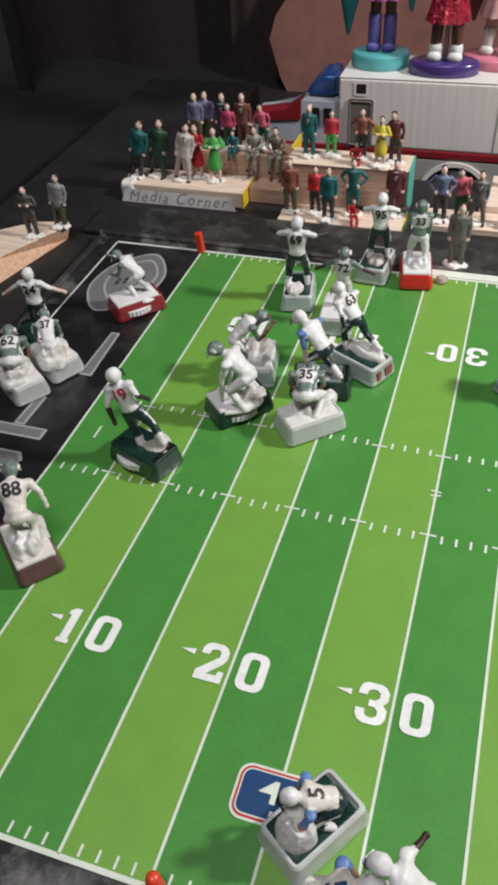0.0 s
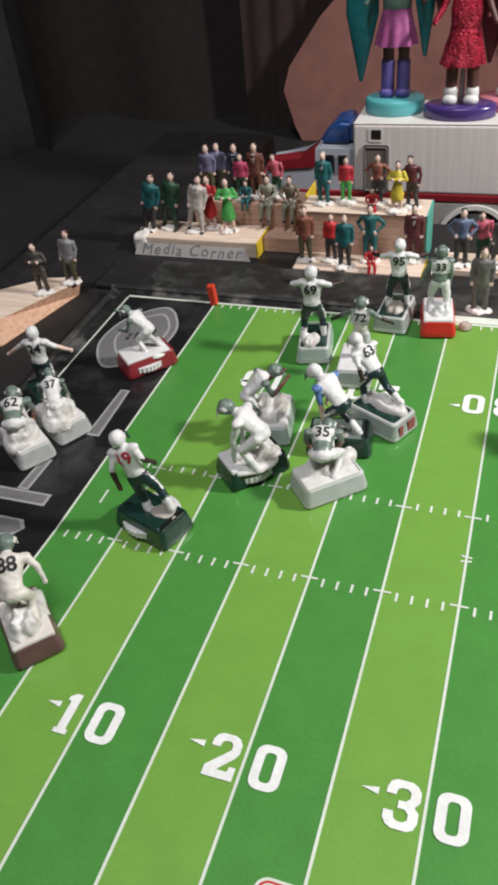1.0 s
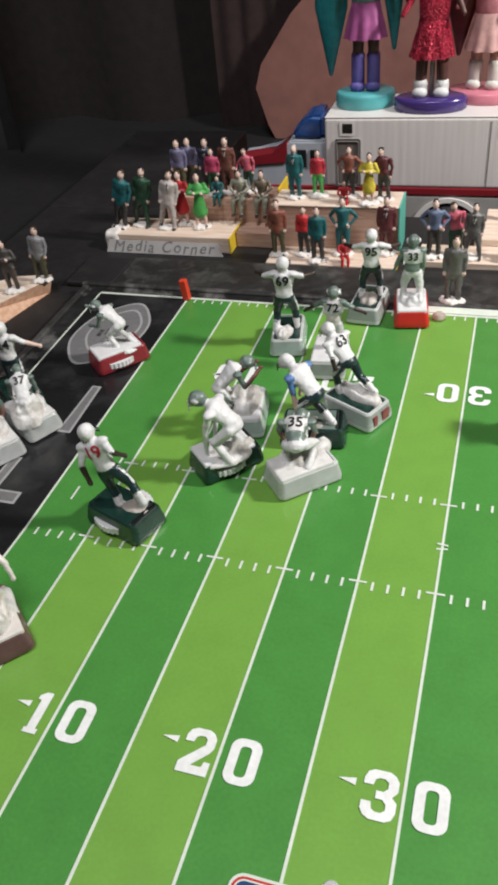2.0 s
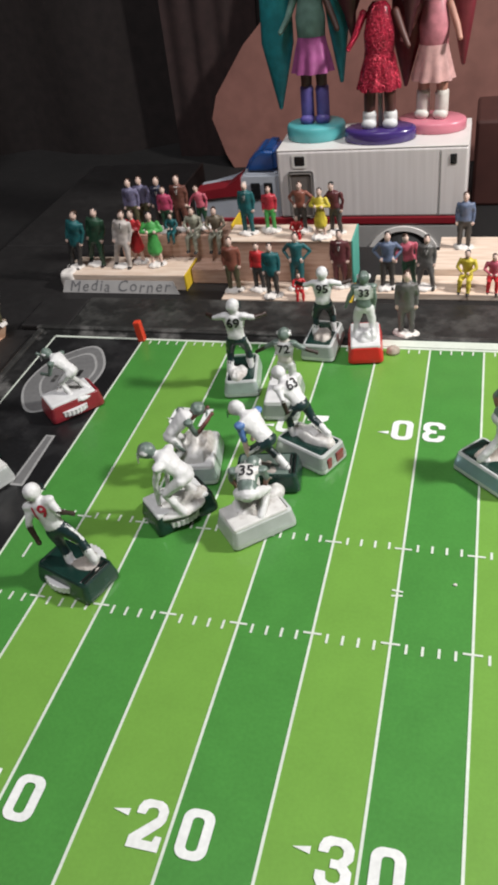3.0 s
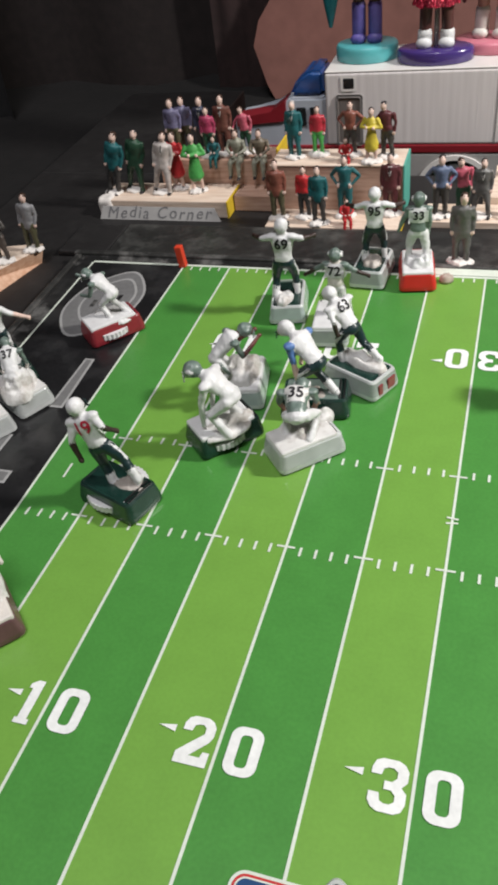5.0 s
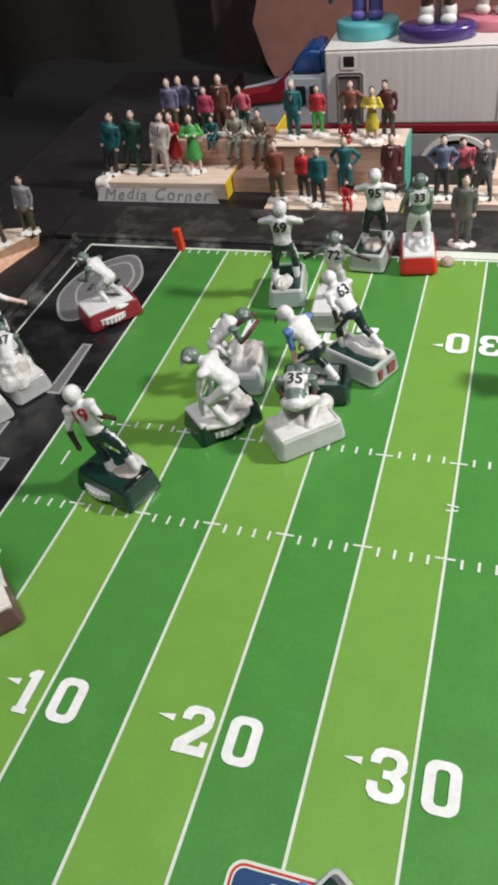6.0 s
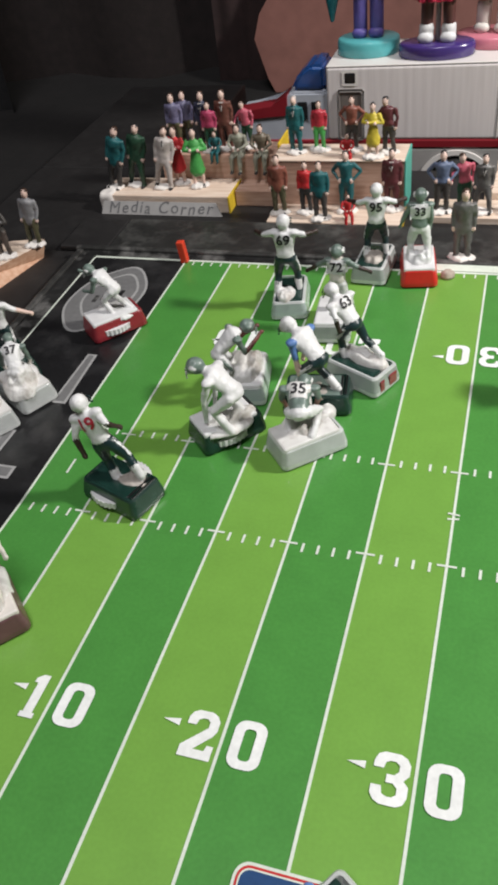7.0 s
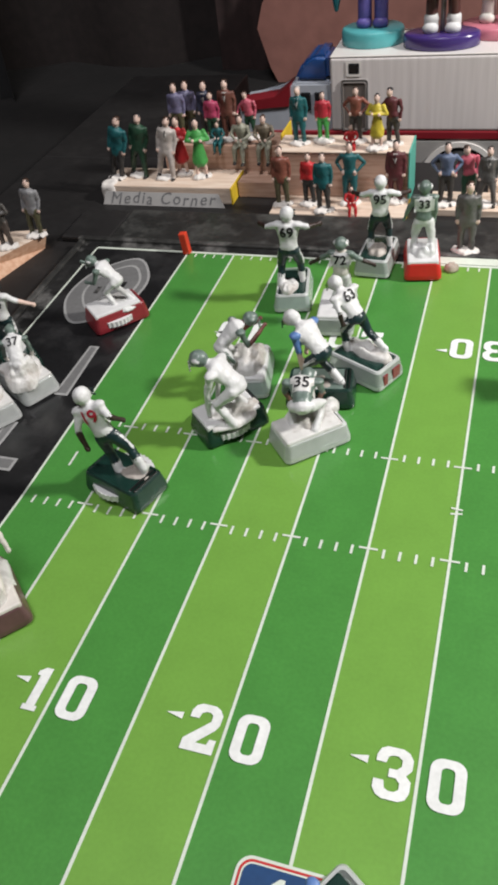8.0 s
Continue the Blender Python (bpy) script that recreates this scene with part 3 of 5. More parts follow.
# ---- figures ----
STAND = dict(pelvis=(0, 0, 0.50), chest=(0, 0.01, 0.72), neck=(0, 0.01, 0.83), head=(0, 0.02, 0.915),
             shl=(-0.115, 0, 0.79), shr=(0.115, 0, 0.79), ell=(-0.145, -0.01, 0.64), elr=(0.145, -0.01, 0.64), hal=(-0.135, 0.03, 0.48), har=(0.135, 0.03, 0.48),
             hpl=(-0.06, 0, 0.48), hpr=(0.06, 0, 0.48), knl=(-0.07, 0.02, 0.27), knr=(0.07, 0.02, 0.27), anl=(-0.075, 0, 0.045), anr=(0.075, 0, 0.045))
POSES = {
    "stand": {},
    "hips": dict(ell=(-0.23, -0.05, 0.66), elr=(0.23, -0.05, 0.66), hal=(-0.11, 0.04, 0.54), har=(0.11, 0.04, 0.54)),
    "folded": dict(ell=(-0.19, 0.02, 0.64), elr=(0.19, 0.02, 0.64), hal=(0.05, 0.12, 0.67), har=(-0.05, 0.12, 0.66)),
    "stride": dict(anl=(-0.13, 0.03, 0.045), anr=(0.13, -0.05, 0.045), knl=(-0.10, 0.05, 0.27), knr=(0.10, 0, 0.27)),
    "turned": dict(chest=(0.03, 0.01, 0.72), neck=(0.05, 0.02, 0.83), head=(0.07, 0.02, 0.915), elr=(0.22, 0.02, 0.66), har=(0.25, 0.08, 0.55), anl=(-0.11, 0.02, 0.045)),
    "sit": dict(pelvis=(0, 0, 0.30), chest=(0, 0.03, 0.52), neck=(0, 0.05, 0.63), head=(0, 0.07, 0.715), shl=(-0.125, 0.03, 0.59), shr=(0.125, 0.03, 0.59),
                ell=(-0.18, 0.08, 0.45), elr=(0.18, 0.08, 0.45), hal=(-0.06, 0.2, 0.40), har=(0.06, 0.2, 0.40), hpl=(-0.06, 0.03, 0.27), hpr=(0.06, 0.03, 0.27),
                knl=(-0.08, 0.25, 0.26), knr=(0.08, 0.25, 0.26), anl=(-0.08, 0.27, 0.03), anr=(0.09, 0.24, 0.03)),
    "set": dict(ell=(-0.235, 0.0, 0.765), elr=(0.235, 0.0, 0.765), hal=(-0.34, 0.11, 0.745), har=(0.34, 0.11, 0.745), anl=(-0.13, -0.02, 0.045), anr=(0.12, 0.07, 0.045), knl=(-0.11, 0.05, 0.27), knr=(0.10, 0.1, 0.27)),
    "spread": dict(ell=(-0.26, 0.02, 0.70), elr=(0.26, 0.02, 0.70), hal=(-0.40, 0.06, 0.60), har=(0.40, 0.06, 0.62), anl=(-0.12, 0, 0.045), anr=(0.12, 0, 0.045)),
    "run": dict(pelvis=(0, -0.02, 0.50), chest=(0, 0.10, 0.69), neck=(0, 0.17, 0.78), head=(0, 0.22, 0.86), shl=(-0.15, 0.11, 0.75), shr=(0.15, 0.11, 0.75),
                ell=(-0.2, 0.02, 0.62), elr=(0.2, 0.18, 0.60), hal=(-0.17, 0.05, 0.47), har=(0.15, 0.28, 0.55), knl=(-0.08, 0.16, 0.33), knr=(0.08, -0.06, 0.27), anl=(-0.09, 0.16, 0.06), anr=(0.09, -0.26, 0.08)),
    "lean": dict(pelvis=(0, -0.12, 0.46), chest=(0, 0.06, 0.62), neck=(0, 0.16, 0.68), head=(0, 0.25, 0.73), shl=(-0.15, 0.10, 0.65), shr=(0.15, 0.10, 0.65),
                 ell=(-0.17, 0.17, 0.45), elr=(0.17, 0.17, 0.45), hal=(-0.13, 0.23, 0.27), har=(0.13, 0.23, 0.27), hpl=(-0.07, -0.12, 0.44), hpr=(0.07, -0.12, 0.44),
                 knl=(-0.10, 0.06, 0.27), knr=(0.10, -0.02, 0.25), anl=(-0.10, -0.06, 0.05), anr=(0.11, -0.26, 0.06)),
    "stance": dict(pelvis=(0, -0.15, 0.43), chest=(0, 0.0, 0.57), neck=(0, 0.11, 0.63), head=(0, 0.20, 0.68), shl=(-0.14, 0.04, 0.60), shr=(0.14, 0.04, 0.60),
                   ell=(-0.15, 0.10, 0.40), elr=(0.15, 0.10, 0.40), hal=(-0.12, 0.13, 0.13), har=(0.12, 0.13, 0.13), hpl=(-0.08, -0.15, 0.41), hpr=(0.08, -0.15, 0.41),
                   knl=(-0.14, 0.03, 0.27), knr=(0.14, 0.0, 0.25), anl=(-0.13, -0.11, 0.05), anr=(0.13, -0.18, 0.05)),
    "crouch": dict(pelvis=(0, -0.20, 0.36), chest=(0, 0.0, 0.44), neck=(0, 0.12, 0.48), head=(0, 0.21, 0.50), shl=(-0.16, 0.05, 0.46), shr=(0.16, 0.05, 0.46),
                   ell=(-0.2, 0.10, 0.30), elr=(0.2, 0.10, 0.30), hal=(-0.15, 0.18, 0.12), har=(0.15, 0.18, 0.12), hpl=(-0.08, -0.2, 0.34), hpr=(0.08, -0.2, 0.34),
                   knl=(-0.12, 0.02, 0.2), knr=(0.12, 0.0, 0.2), anl=(-0.12, -0.16, 0.05), anr=(0.12, -0.26, 0.05)),
}


def fig_mesh(bm, J, s, football, skirt, coat):
    """One figure as joined limbs. Slots: 0 flesh, 1 top, 2 legs, 3 hair or helmet, 4 shoes, 5 number, 6 plinth, 7 sleeve."""
    V = {k: Vector(v) * s for k, v in J.items()}
    wide = 1.08 if football else 0.88
    up = (V["chest"] - V["pelvis"]).normalized()
    low = V["pelvis"] - up * 0.05 * s
    if skirt:
        tube(bm, [low + Vector((0, 0, -0.19 * s)), low + Vector((0, 0, -0.07 * s)), low + Vector((0, 0, 0.03 * s)), V["pelvis"] + up * 0.09 * s, V["chest"], V["neck"] - up * 0.02 * s],
             [(0.135 * s, 0.105 * s), (0.125 * s, 0.09 * s), (0.10 * s, 0.075 * s), (0.076 * s, 0.058 * s), (0.11 * s, 0.075 * s), (0.055 * s, 0.045 * s)], 1, 16)
    else:
        tube(bm, [low, V["pelvis"] + up * 0.06 * s], [(0.098 * s, 0.07 * s), (0.095 * s, 0.068 * s)], 2, 14)
        hem = V["pelvis"] - up * (0.075 if coat else -0.02) * s
        tube(bm, [hem, V["pelvis"] + up * 0.10 * s, V["chest"], V["chest"] + up * 0.07 * s, V["neck"] - up * 0.005 * s],
             [((0.118 if coat else 0.105) * s, 0.08 * s), ((0.108 if coat else 0.10) * s * wide ** 0.5, 0.07 * s), (0.125 * s * wide, 0.085 * s), (0.135 * s * wide, 0.078 * s), (0.06 * s, 0.05 * s)], 1, 14)
    tube(bm, [V["neck"] - up * 0.02 * s, V["neck"] + (V["head"] - V["neck"]) * 0.5], [0.038 * s, 0.036 * s], 0, 8)
    if football:
        fwd = Vector((0, 1, 0)) if abs((V["head"] - V["neck"]).normalized().z) > 0.5 else Vector((0, 0.9, -0.45))
        ball(bm, V["head"], 0.090 * s, 3, (0.92, 1.08, 1.0))
        ball(bm, V["head"] + fwd * 0.055 * s - Vector((0, 0, 0.02 * s)), 0.062 * s, 0, (0.9, 0.9, 1.0))
        for k in ("shl", "shr"):
            ball(bm, V[k] + Vector((0, 0, 0.004 * s)), 0.060 * s, 7, (1.15, 1.0, 0.62))
    else:
        ball(bm, V["head"], 0.064 * s, 0, (0.86, 1.0, 1.2))
        ball(bm, V["head"] + Vector((0, -0.016 * s, 0.034 * s)), 0.062 * s, 3, (0.90, 1.02, 0.82))
    for a in "lr":
        sh, el, ha = V["sh" + a], V["el" + a], V["ha" + a]
        r = 0.041 if football else 0.038
        tube(bm, [sh, sh.lerp(el, 0.6), el], [r * s, r * s * 0.95, r * s * 0.82], 7, 10)
        tube(bm, [el, el.lerp(ha, 0.55), ha], [r * s * 0.8, r * s * 0.74, r * s * 0.6], 0 if football else 7, 10)
        ball(bm, ha + (ha - el).normalized() * 0.02 * s, 0.032 * s, 0, (0.9, 1, 1.1))
        hp, kn, an = V["hp" + a], V["kn" + a], V["an" + a]
        if not skirt:
            tube(bm, [hp, hp.lerp(kn, 0.5), kn, kn.lerp(an, 0.45), an], [0.066 * s, 0.062 * s, 0.048 * s, 0.046 * s, 0.036 * s], 2, 10)
            if football:
                out = Vector((-0.052 if a == "l" else 0.052, 0, 0)) * s
                tube(bm, [hp + out, hp.lerp(kn, 0.5) + out, kn + out * 0.8], [0.018 * s] * 3, 4, 8)
                tube(bm, [kn.lerp(an, 0.5), an], [0.05 * s, 0.042 * s], 4, 10)
        else:
            tube(bm, [kn, kn.lerp(an, 0.4), an], [0.036 * s, 0.040 * s, 0.026 * s], 0, 8)
        tube(bm, [an + Vector((0, -0.02 * s, -0.012 * s)), an + Vector((0, 0.085 * s, -0.022 * s))], [0.034 * s, (0.034 * s, 0.022 * s)], 4, 8)


def moulded(bm, cell):
    """The joined limbs as one smooth moulded skin that keeps the paint of the limb below it."""
    tree = BVHTree.FromBMesh(bm)
    bm.faces.ensure_lookup_table()
    paints = [f.material_index for f in bm.faces]
    me = bpy.data.meshes.new("raw")
    bm.to_mesh(me)
    bm.free()
    ob = new("raw", me)
    mod = ob.modifiers.new("skin", "REMESH")
    mod.mode, mod.voxel_size = "VOXEL", cell
    skin = bpy.data.meshes.new_from_object(ob.evaluated_get(bpy.context.evaluated_depsgraph_get()))
    bpy.data.objects.remove(ob)
    bpy.data.meshes.remove(me)
    out = bmesh.new()
    out.from_mesh(skin)
    bpy.data.meshes.remove(skin)
    for f in out.faces:
        f.material_index = paints[tree.find_nearest(f.calc_center_median())[2]]
    for _ in range(3):
        bmesh.ops.smooth_vert(out, verts=out.verts, factor=0.5, use_axis_x=True, use_axis_y=True, use_axis_z=True)
    for v in out.verts:
        v.co += 0.010 * noise.noise_vector(v.co * 9.0) + 0.0045 * noise.noise_vector(v.co * 26.0)
    return out



def figure(name, label, x, y, z, rz, height, colours, posture="stand", category="figurine", group="", football=False, skirt=False, coat=False,
           number="", num_size=0.2, plinth=None, lean=(0, 0), seed=0.0, tweak=None, patch=False, shirt=None):
    """One moulded figure, plinth and all, as a single plain mesh. colours: flesh, top, legs, head, shoes, number, plinth, sleeve."""
    J = dict(STAND)
    J.update(POSES[posture])
    J.update(tweak or {})
    bm = bmesh.new()
    fig_mesh(bm, J, height, football, skirt, coat)
    green = football and colours[3] is GREY_GREEN
    hd, nk = Vector(J["head"]), Vector(J["neck"])
    if green:
        for sx in (-1, 1):
            ball(bm, (hd + Vector((0.082 * sx, 0.0, 0.012))) * height, 0.034 * height, 4, (0.5, 1.3, 0.7))
    tilt = Matrix.Rotation(radians(lean[0]), 4, "X") @ Matrix.Rotation(radians(lean[1]), 4, "Y")
    bm.transform(tilt)
    for k, mound in enumerate([] if not plinth else plinth if isinstance(plinth, list) else [plinth]):
        made = bmesh.new()
        lump(made, 0, 0, mound[5] if len(mound) > 5 else -0.02, *mound[2:5], 6, seed + 3.7 * k)
        made.transform(Matrix.Translation((mound[0], mound[1], 0)) @ Matrix.Rotation(radians(mound[6] if len(mound) > 6 else 0), 4, "Z"))
        kept = {v: bm.verts.new(v.co) for v in made.verts}
        for f in made.faces:
            bm.faces.new([kept[v] for v in f.verts]).material_index = 6
        made.free()
    bmesh.ops.recalc_face_normals(bm, faces=bm.faces)
    bm = moulded(bm, 0.0135 * height)
    if football:
        fwd = Vector((0, 1, 0)) if abs((hd - nk).normalized().z) > 0.5 else Vector((0, 0.9, -0.45))
        cage = bmesh.new()
        for dz in (0.0, -0.03, -0.06):
            tube(cage, [(hd + fwd * 0.075 + Vector((sx * 0.08, 0, dz))) * height if sx else (hd + fwd * 0.125 + Vector((0, 0, dz))) * height for sx in (-1, 0, 1)], [0.009 * height] * 3, 4, 6)
        cage.transform(tilt)
        kept = {v: bm.verts.new(v.co) for v in cage.verts}
        for f in cage.faces:
            bm.faces.new([kept[v] for v in f.verts]).material_index = 4 if green else 2
        cage.free()
    if number:
        chest, up = Vector(J["chest"]) * height, (Vector(J["neck"]) - Vector(J["pelvis"])).normalized()
        out = Vector((1, 0, 0)).cross(up) * -1
        out = out if out.y < 0 else -out
        side = up.cross(out)
        turn = Matrix((( side.x, up.x, out.x), (side.y, up.y, out.y), (side.z, up.z, out.z))).to_4x4()
        ray = (tilt.to_3x3() @ -out).normalized()
        lay = tilt @ Matrix.Translation(chest + out * 0.3 * height) @ turn
        tree = BVHTree.FromBMesh(bm)

        def wrap(flat, slot, lift):
            flat.transform(lay)
            made = {}
            for v in flat.verts:
                spot = tree.ray_cast(v.co, ray)[0]
                made[v] = bm.verts.new((spot - ray * lift) if spot else v.co + ray * 0.2 * height)
            for f in flat.faces:
                bm.faces.new([made[v] for v in f.verts]).material_index = slot
            flat.free()

        if patch:
            flat = bmesh.new()
            bmesh.ops.create_grid(flat, x_segments=8, y_segments=6, size=0.5, matrix=Matrix.Diagonal((0.25 * height, 0.19 * height, 1, 1)))
            wrap(flat, 6, 0.006)
        txt = letters(number, num_size * height, 1.0, 0.004 * height)
        bmesh.ops.subdivide_edges(txt, edges=[e for e in txt.edges if e.calc_length() > 0.05 * height], cuts=2)
        wrap(txt, 5, 0.013)
    def press(outline, y0, slot, lift):
        """Lays a small polygon against the figure's back (y0 < 0) or front."""
        tree = BVHTree.FromBMesh(bm)
        spots = []
        for px, pz in outline:
            spot = tree.ray_cast(tilt @ (Vector((px, y0, pz)) * height), tilt.to_3x3() @ Vector((0, -y0, 0)).normalized())[0]
            if spot is None:
                return
            spots.append(bm.verts.new(spot + tilt.to_3x3() @ Vector((0, lift if y0 > 0 else -lift, 0))))
        bm.faces.new(spots).material_index = slot
    if shirt:
        press([(-0.035, 0.815), (0.035, 0.815), (0.022, 0.73), (0.0, 0.66), (-0.022, 0.73)], 0.6, 6, 0.012)
        press([(-0.009, 0.805), (0.009, 0.805), (0.007, 0.70), (-0.007, 0.70)], 0.6, 5, 0.02)
    mats = list(colours) + [WHITE] * (8 - len(colours))
    ob = part(name, bm, mats, smooth=True)
    ob.matrix_world = place(x, y, z, rz)
    return tagged(ob, label, category, group)

# ---- players on the field ----
LIFT = 0.30
RED19 = paint(0.45, 0.01, 0.04)
ARM_DARK = SKIN_DARK
PLY = "players on the field"


def player(label, x, y, rz, height, colours, posture, number="", **k):
    k.setdefault("num_size", 0.21)
    return figure("football_figurine", label, x, y, LIFT, rz, height, colours, posture, "figurine", PLY, True, number=number, **k)


# flesh, top, legs, head, shoes, number, plinth, sleeve
HOME = [SKIN_DARK, WHITE, TEAL_NAVY, WHITE, WHITE, NUM_BLACK, DIRTY, WHITE]
GREENS = [SKIN_MID, GREY_GREEN, WHITE, GREY_GREEN, WHITE, NUM_BLACK, WHITE, GREY_GREEN]

player_base(1.48, 5.72, -20, GREEN_BASE, GREEN_BASE, "dark green plastic player base with white dial on the turf", 1)
player("white and dark green figurine with a red number 19", 1.62, 5.72, 4, 1.48, [SKIN_DARK, WHITE, TEAL_NAVY, WHITE, WHITE, NUM_RED, DIRTY, WHITE], "set", "19",
       plinth=[(0.06, 0.0, 0.24, 0.17, 0.10), (0.12, 0.05, 0.12, 0.12, 0.18)], lean=(-6, -21), seed=1.0, num_size=0.18,
       tweak=dict(ell=(-0.2, -0.06, 0.62), hal=(-0.2, -0.08, 0.45), elr=(0.18, -0.05, 0.67), har=(0.20, 0.05, 0.56), anl=(-0.10, 0.0, 0.045), anr=(0.17, -0.02, 0.045), knr=(0.13, 0.02, 0.27)))

player_base(3.81, 7.12, 41, CLEAR, SMUDGED, "milky clear plastic player base lying on the turf", 0)
player("crouching grey-green figurine with white trousers on a clear base", 3.72, 7.26, 12, 1.36, [SKIN_MID, GREY_GREEN, WHITE, GREY_GREEN, WHITE, NUM_BLACK, SMUDGED, GREY_GREEN], "crouch", "35",
       plinth=[(0.0, -0.02, 0.30, 0.34, 0.16), (0.26, 0.12, 0.30, 0.13, 0.20, -0.02, 30)], seed=2.0, num_size=0.17, patch=True,
       tweak=dict(head=(0.05, 0.22, 0.42), neck=(0.02, 0.13, 0.45), knr=(0.20, 0.02, 0.22)))

player_base(2.54, 7.25, 46, GREEN_BASE, WHITE, "dark green player base with a white deck and dial", 1)
player("squatting white figurine with grey-green helmet on a dark base", 2.58, 7.12, 88, 1.52, [WHITE, WHITE, WHITE, GREY_GREEN, WHITE, NUM_BLACK, SMUDGED, WHITE], "stance",
       plinth=[(0.02, -0.04, 0.46, 0.30, 0.11, -0.02, -36), (0.18, -0.22, 0.26, 0.12, 0.19, -0.02, -36)], seed=3.0)

player_base(2.54, 8.40, 100, CLEAR_GREEN, WHITE, "pale green translucent player base with white deck", 0)
player("bent figurine with green helmet, grey top and white trousers", 2.36, 8.16, -52, 1.28, [paint(0.16, 0.05, 0.04), WHITE, WHITE, GREY_GREEN, GREY_GREEN, NUM_BLACK, SMUDGED, GREY_GREEN], "lean", plinth=[(-0.08, 0.26, 0.44, 0.29, 0.30, -0.02, 152)], seed=4.0,
       tweak=dict(neck=(0, 0.17, 0.67), head=(0, 0.29, 0.70), hal=(-0.08, 0.42, 0.60), har=(0.08, 0.42, 0.60)))

player_base(3.75, 8.16, 8, GREEN_BASE, GREY_GREEN, "dark green player base between two other bases", 0)
player("white and blue figurine with bare arms leaning forward", 3.68, 8.10, 66, 1.46, [SKIN, WHITE, TEAL_NAVY, WHITE, WHITE, NUM_BLACK, DIRTY, BLUE], "lean", plinth=(0.0, -0.06, 0.2, 0.3, 0.08), seed=5.0,
       tweak=dict(ell=(-0.15, 0.06, 0.46), hal=(-0.13, 0.04, 0.22), elr=(0.16, 0.16, 0.47), har=(0.13, 0.2, 0.26)))

marked = player_base(4.30, 8.87, -28, CLEAR_GREY, GREEN_BASE, "smoky grey player base with a red smear on its end", 0)
for y0, y1 in ((-0.20, -0.10), (0.02, 0.20)):
    bm = bmesh.new()
    box(bm, 0.508, 0.536, y0, y1, 0.07, 0.26, 0.01)
    part("red_smear", bm, RED_BASE, marked, "dark red smear")
player("running white figurine number 63 with dark trousers", 4.28, 8.92, 58, 1.38, [SKIN_DARK, WHITE, TEAL_NAVY, WHITE, WHITE, NUM_BLACK, SMUDGED, WHITE], "run", "63",
       plinth=[(0.05, -0.06, 0.19, 0.42, 0.19)], seed=6.0, num_size=0.17, lean=(-14, 0))

player_base(2.62, 10.87, 101, CLEAR_GREEN, GREEN_BASE, "pale green clear player base near the far sideline", 0)
player("standing white figurine number 69 with dark trousers", 2.62, 10.78, 4, 1.52, HOME[:6] + [SMUDGED, WHITE], "set", "69", num_size=0.165, plinth=[(-0.02, -0.10, 0.19, 0.24, 0.14), (-0.02, -0.26, 0.12, 0.14, 0.20)], seed=7.0)

player_base(3.92, 12.2, 86, CLEAR_GREY, GREEN_BASE, "smoky green player base touching the far sideline", 0)
player("standing white figurine number 95 with dark trousers", 3.97, 12.20, 6, 1.45, HOME, "set", "95", num_size=0.165, plinth=(-0.04, -0.10, 0.18, 0.26, 0.16), seed=8.0)

player_base(4.76, 12.18, 99, BRIGHT_RED, WHITE, "bright red player base with white deck at the sideline", 0)
player("standing grey-green figurine with white trousers on a red base", 4.76, 12.14, 8, 1.40, [GREY_GREEN, GREY_GREEN, WHITE, GREY_GREEN, WHITE, NUM_BLACK, WHITE, GREY_GREEN], "stride", "33", num_size=0.15, patch=True, tweak=dict(ell=(-0.19, -0.02, 0.66), hal=(-0.24, 0.0, 0.52)), plinth=[(0.02, -0.04, 0.25, 0.28, 0.20), (0.10, -0.16, 0.16, 0.14, 0.27)], seed=9.0)

player_base(3.55, 10.25, 95, CLEAR_GREY, WHITE, "smoky clear player base behind other bases", 0)
player("grey figurine number 72 with green helmet and spread arms", 3.66, 10.22, 0, 1.30, [SKIN_DARK, IVORY, WHITE, GREY_GREEN, WHITE, NUM_BLACK, WHITE, GREY_GREEN], "spread", "72", plinth=(0, 0, 0.22, 0.26, 0.14), seed=10.0, num_size=0.17, patch=True)

player_base(-0.47, 9.75, 47, RED_BASE, WHITE, "dark red player base with white dial in the end zone", 1)
player("lunging white figurine with grey-green helmet on a red base", -0.46, 9.80, 84, 1.18, [GREY_GREEN, WHITE, WHITE, GREY_GREEN, WHITE, BLUE, WHITE, GREY_GREEN], "lean", plinth=(0.0, 0.0, 0.24, 0.42, 0.10), seed=11.0,
       tweak=dict(elr=(0.17, 0.25, 0.55), har=(0.1, 0.5, 0.62), hal=(-0.13, 0.34, 0.42)))

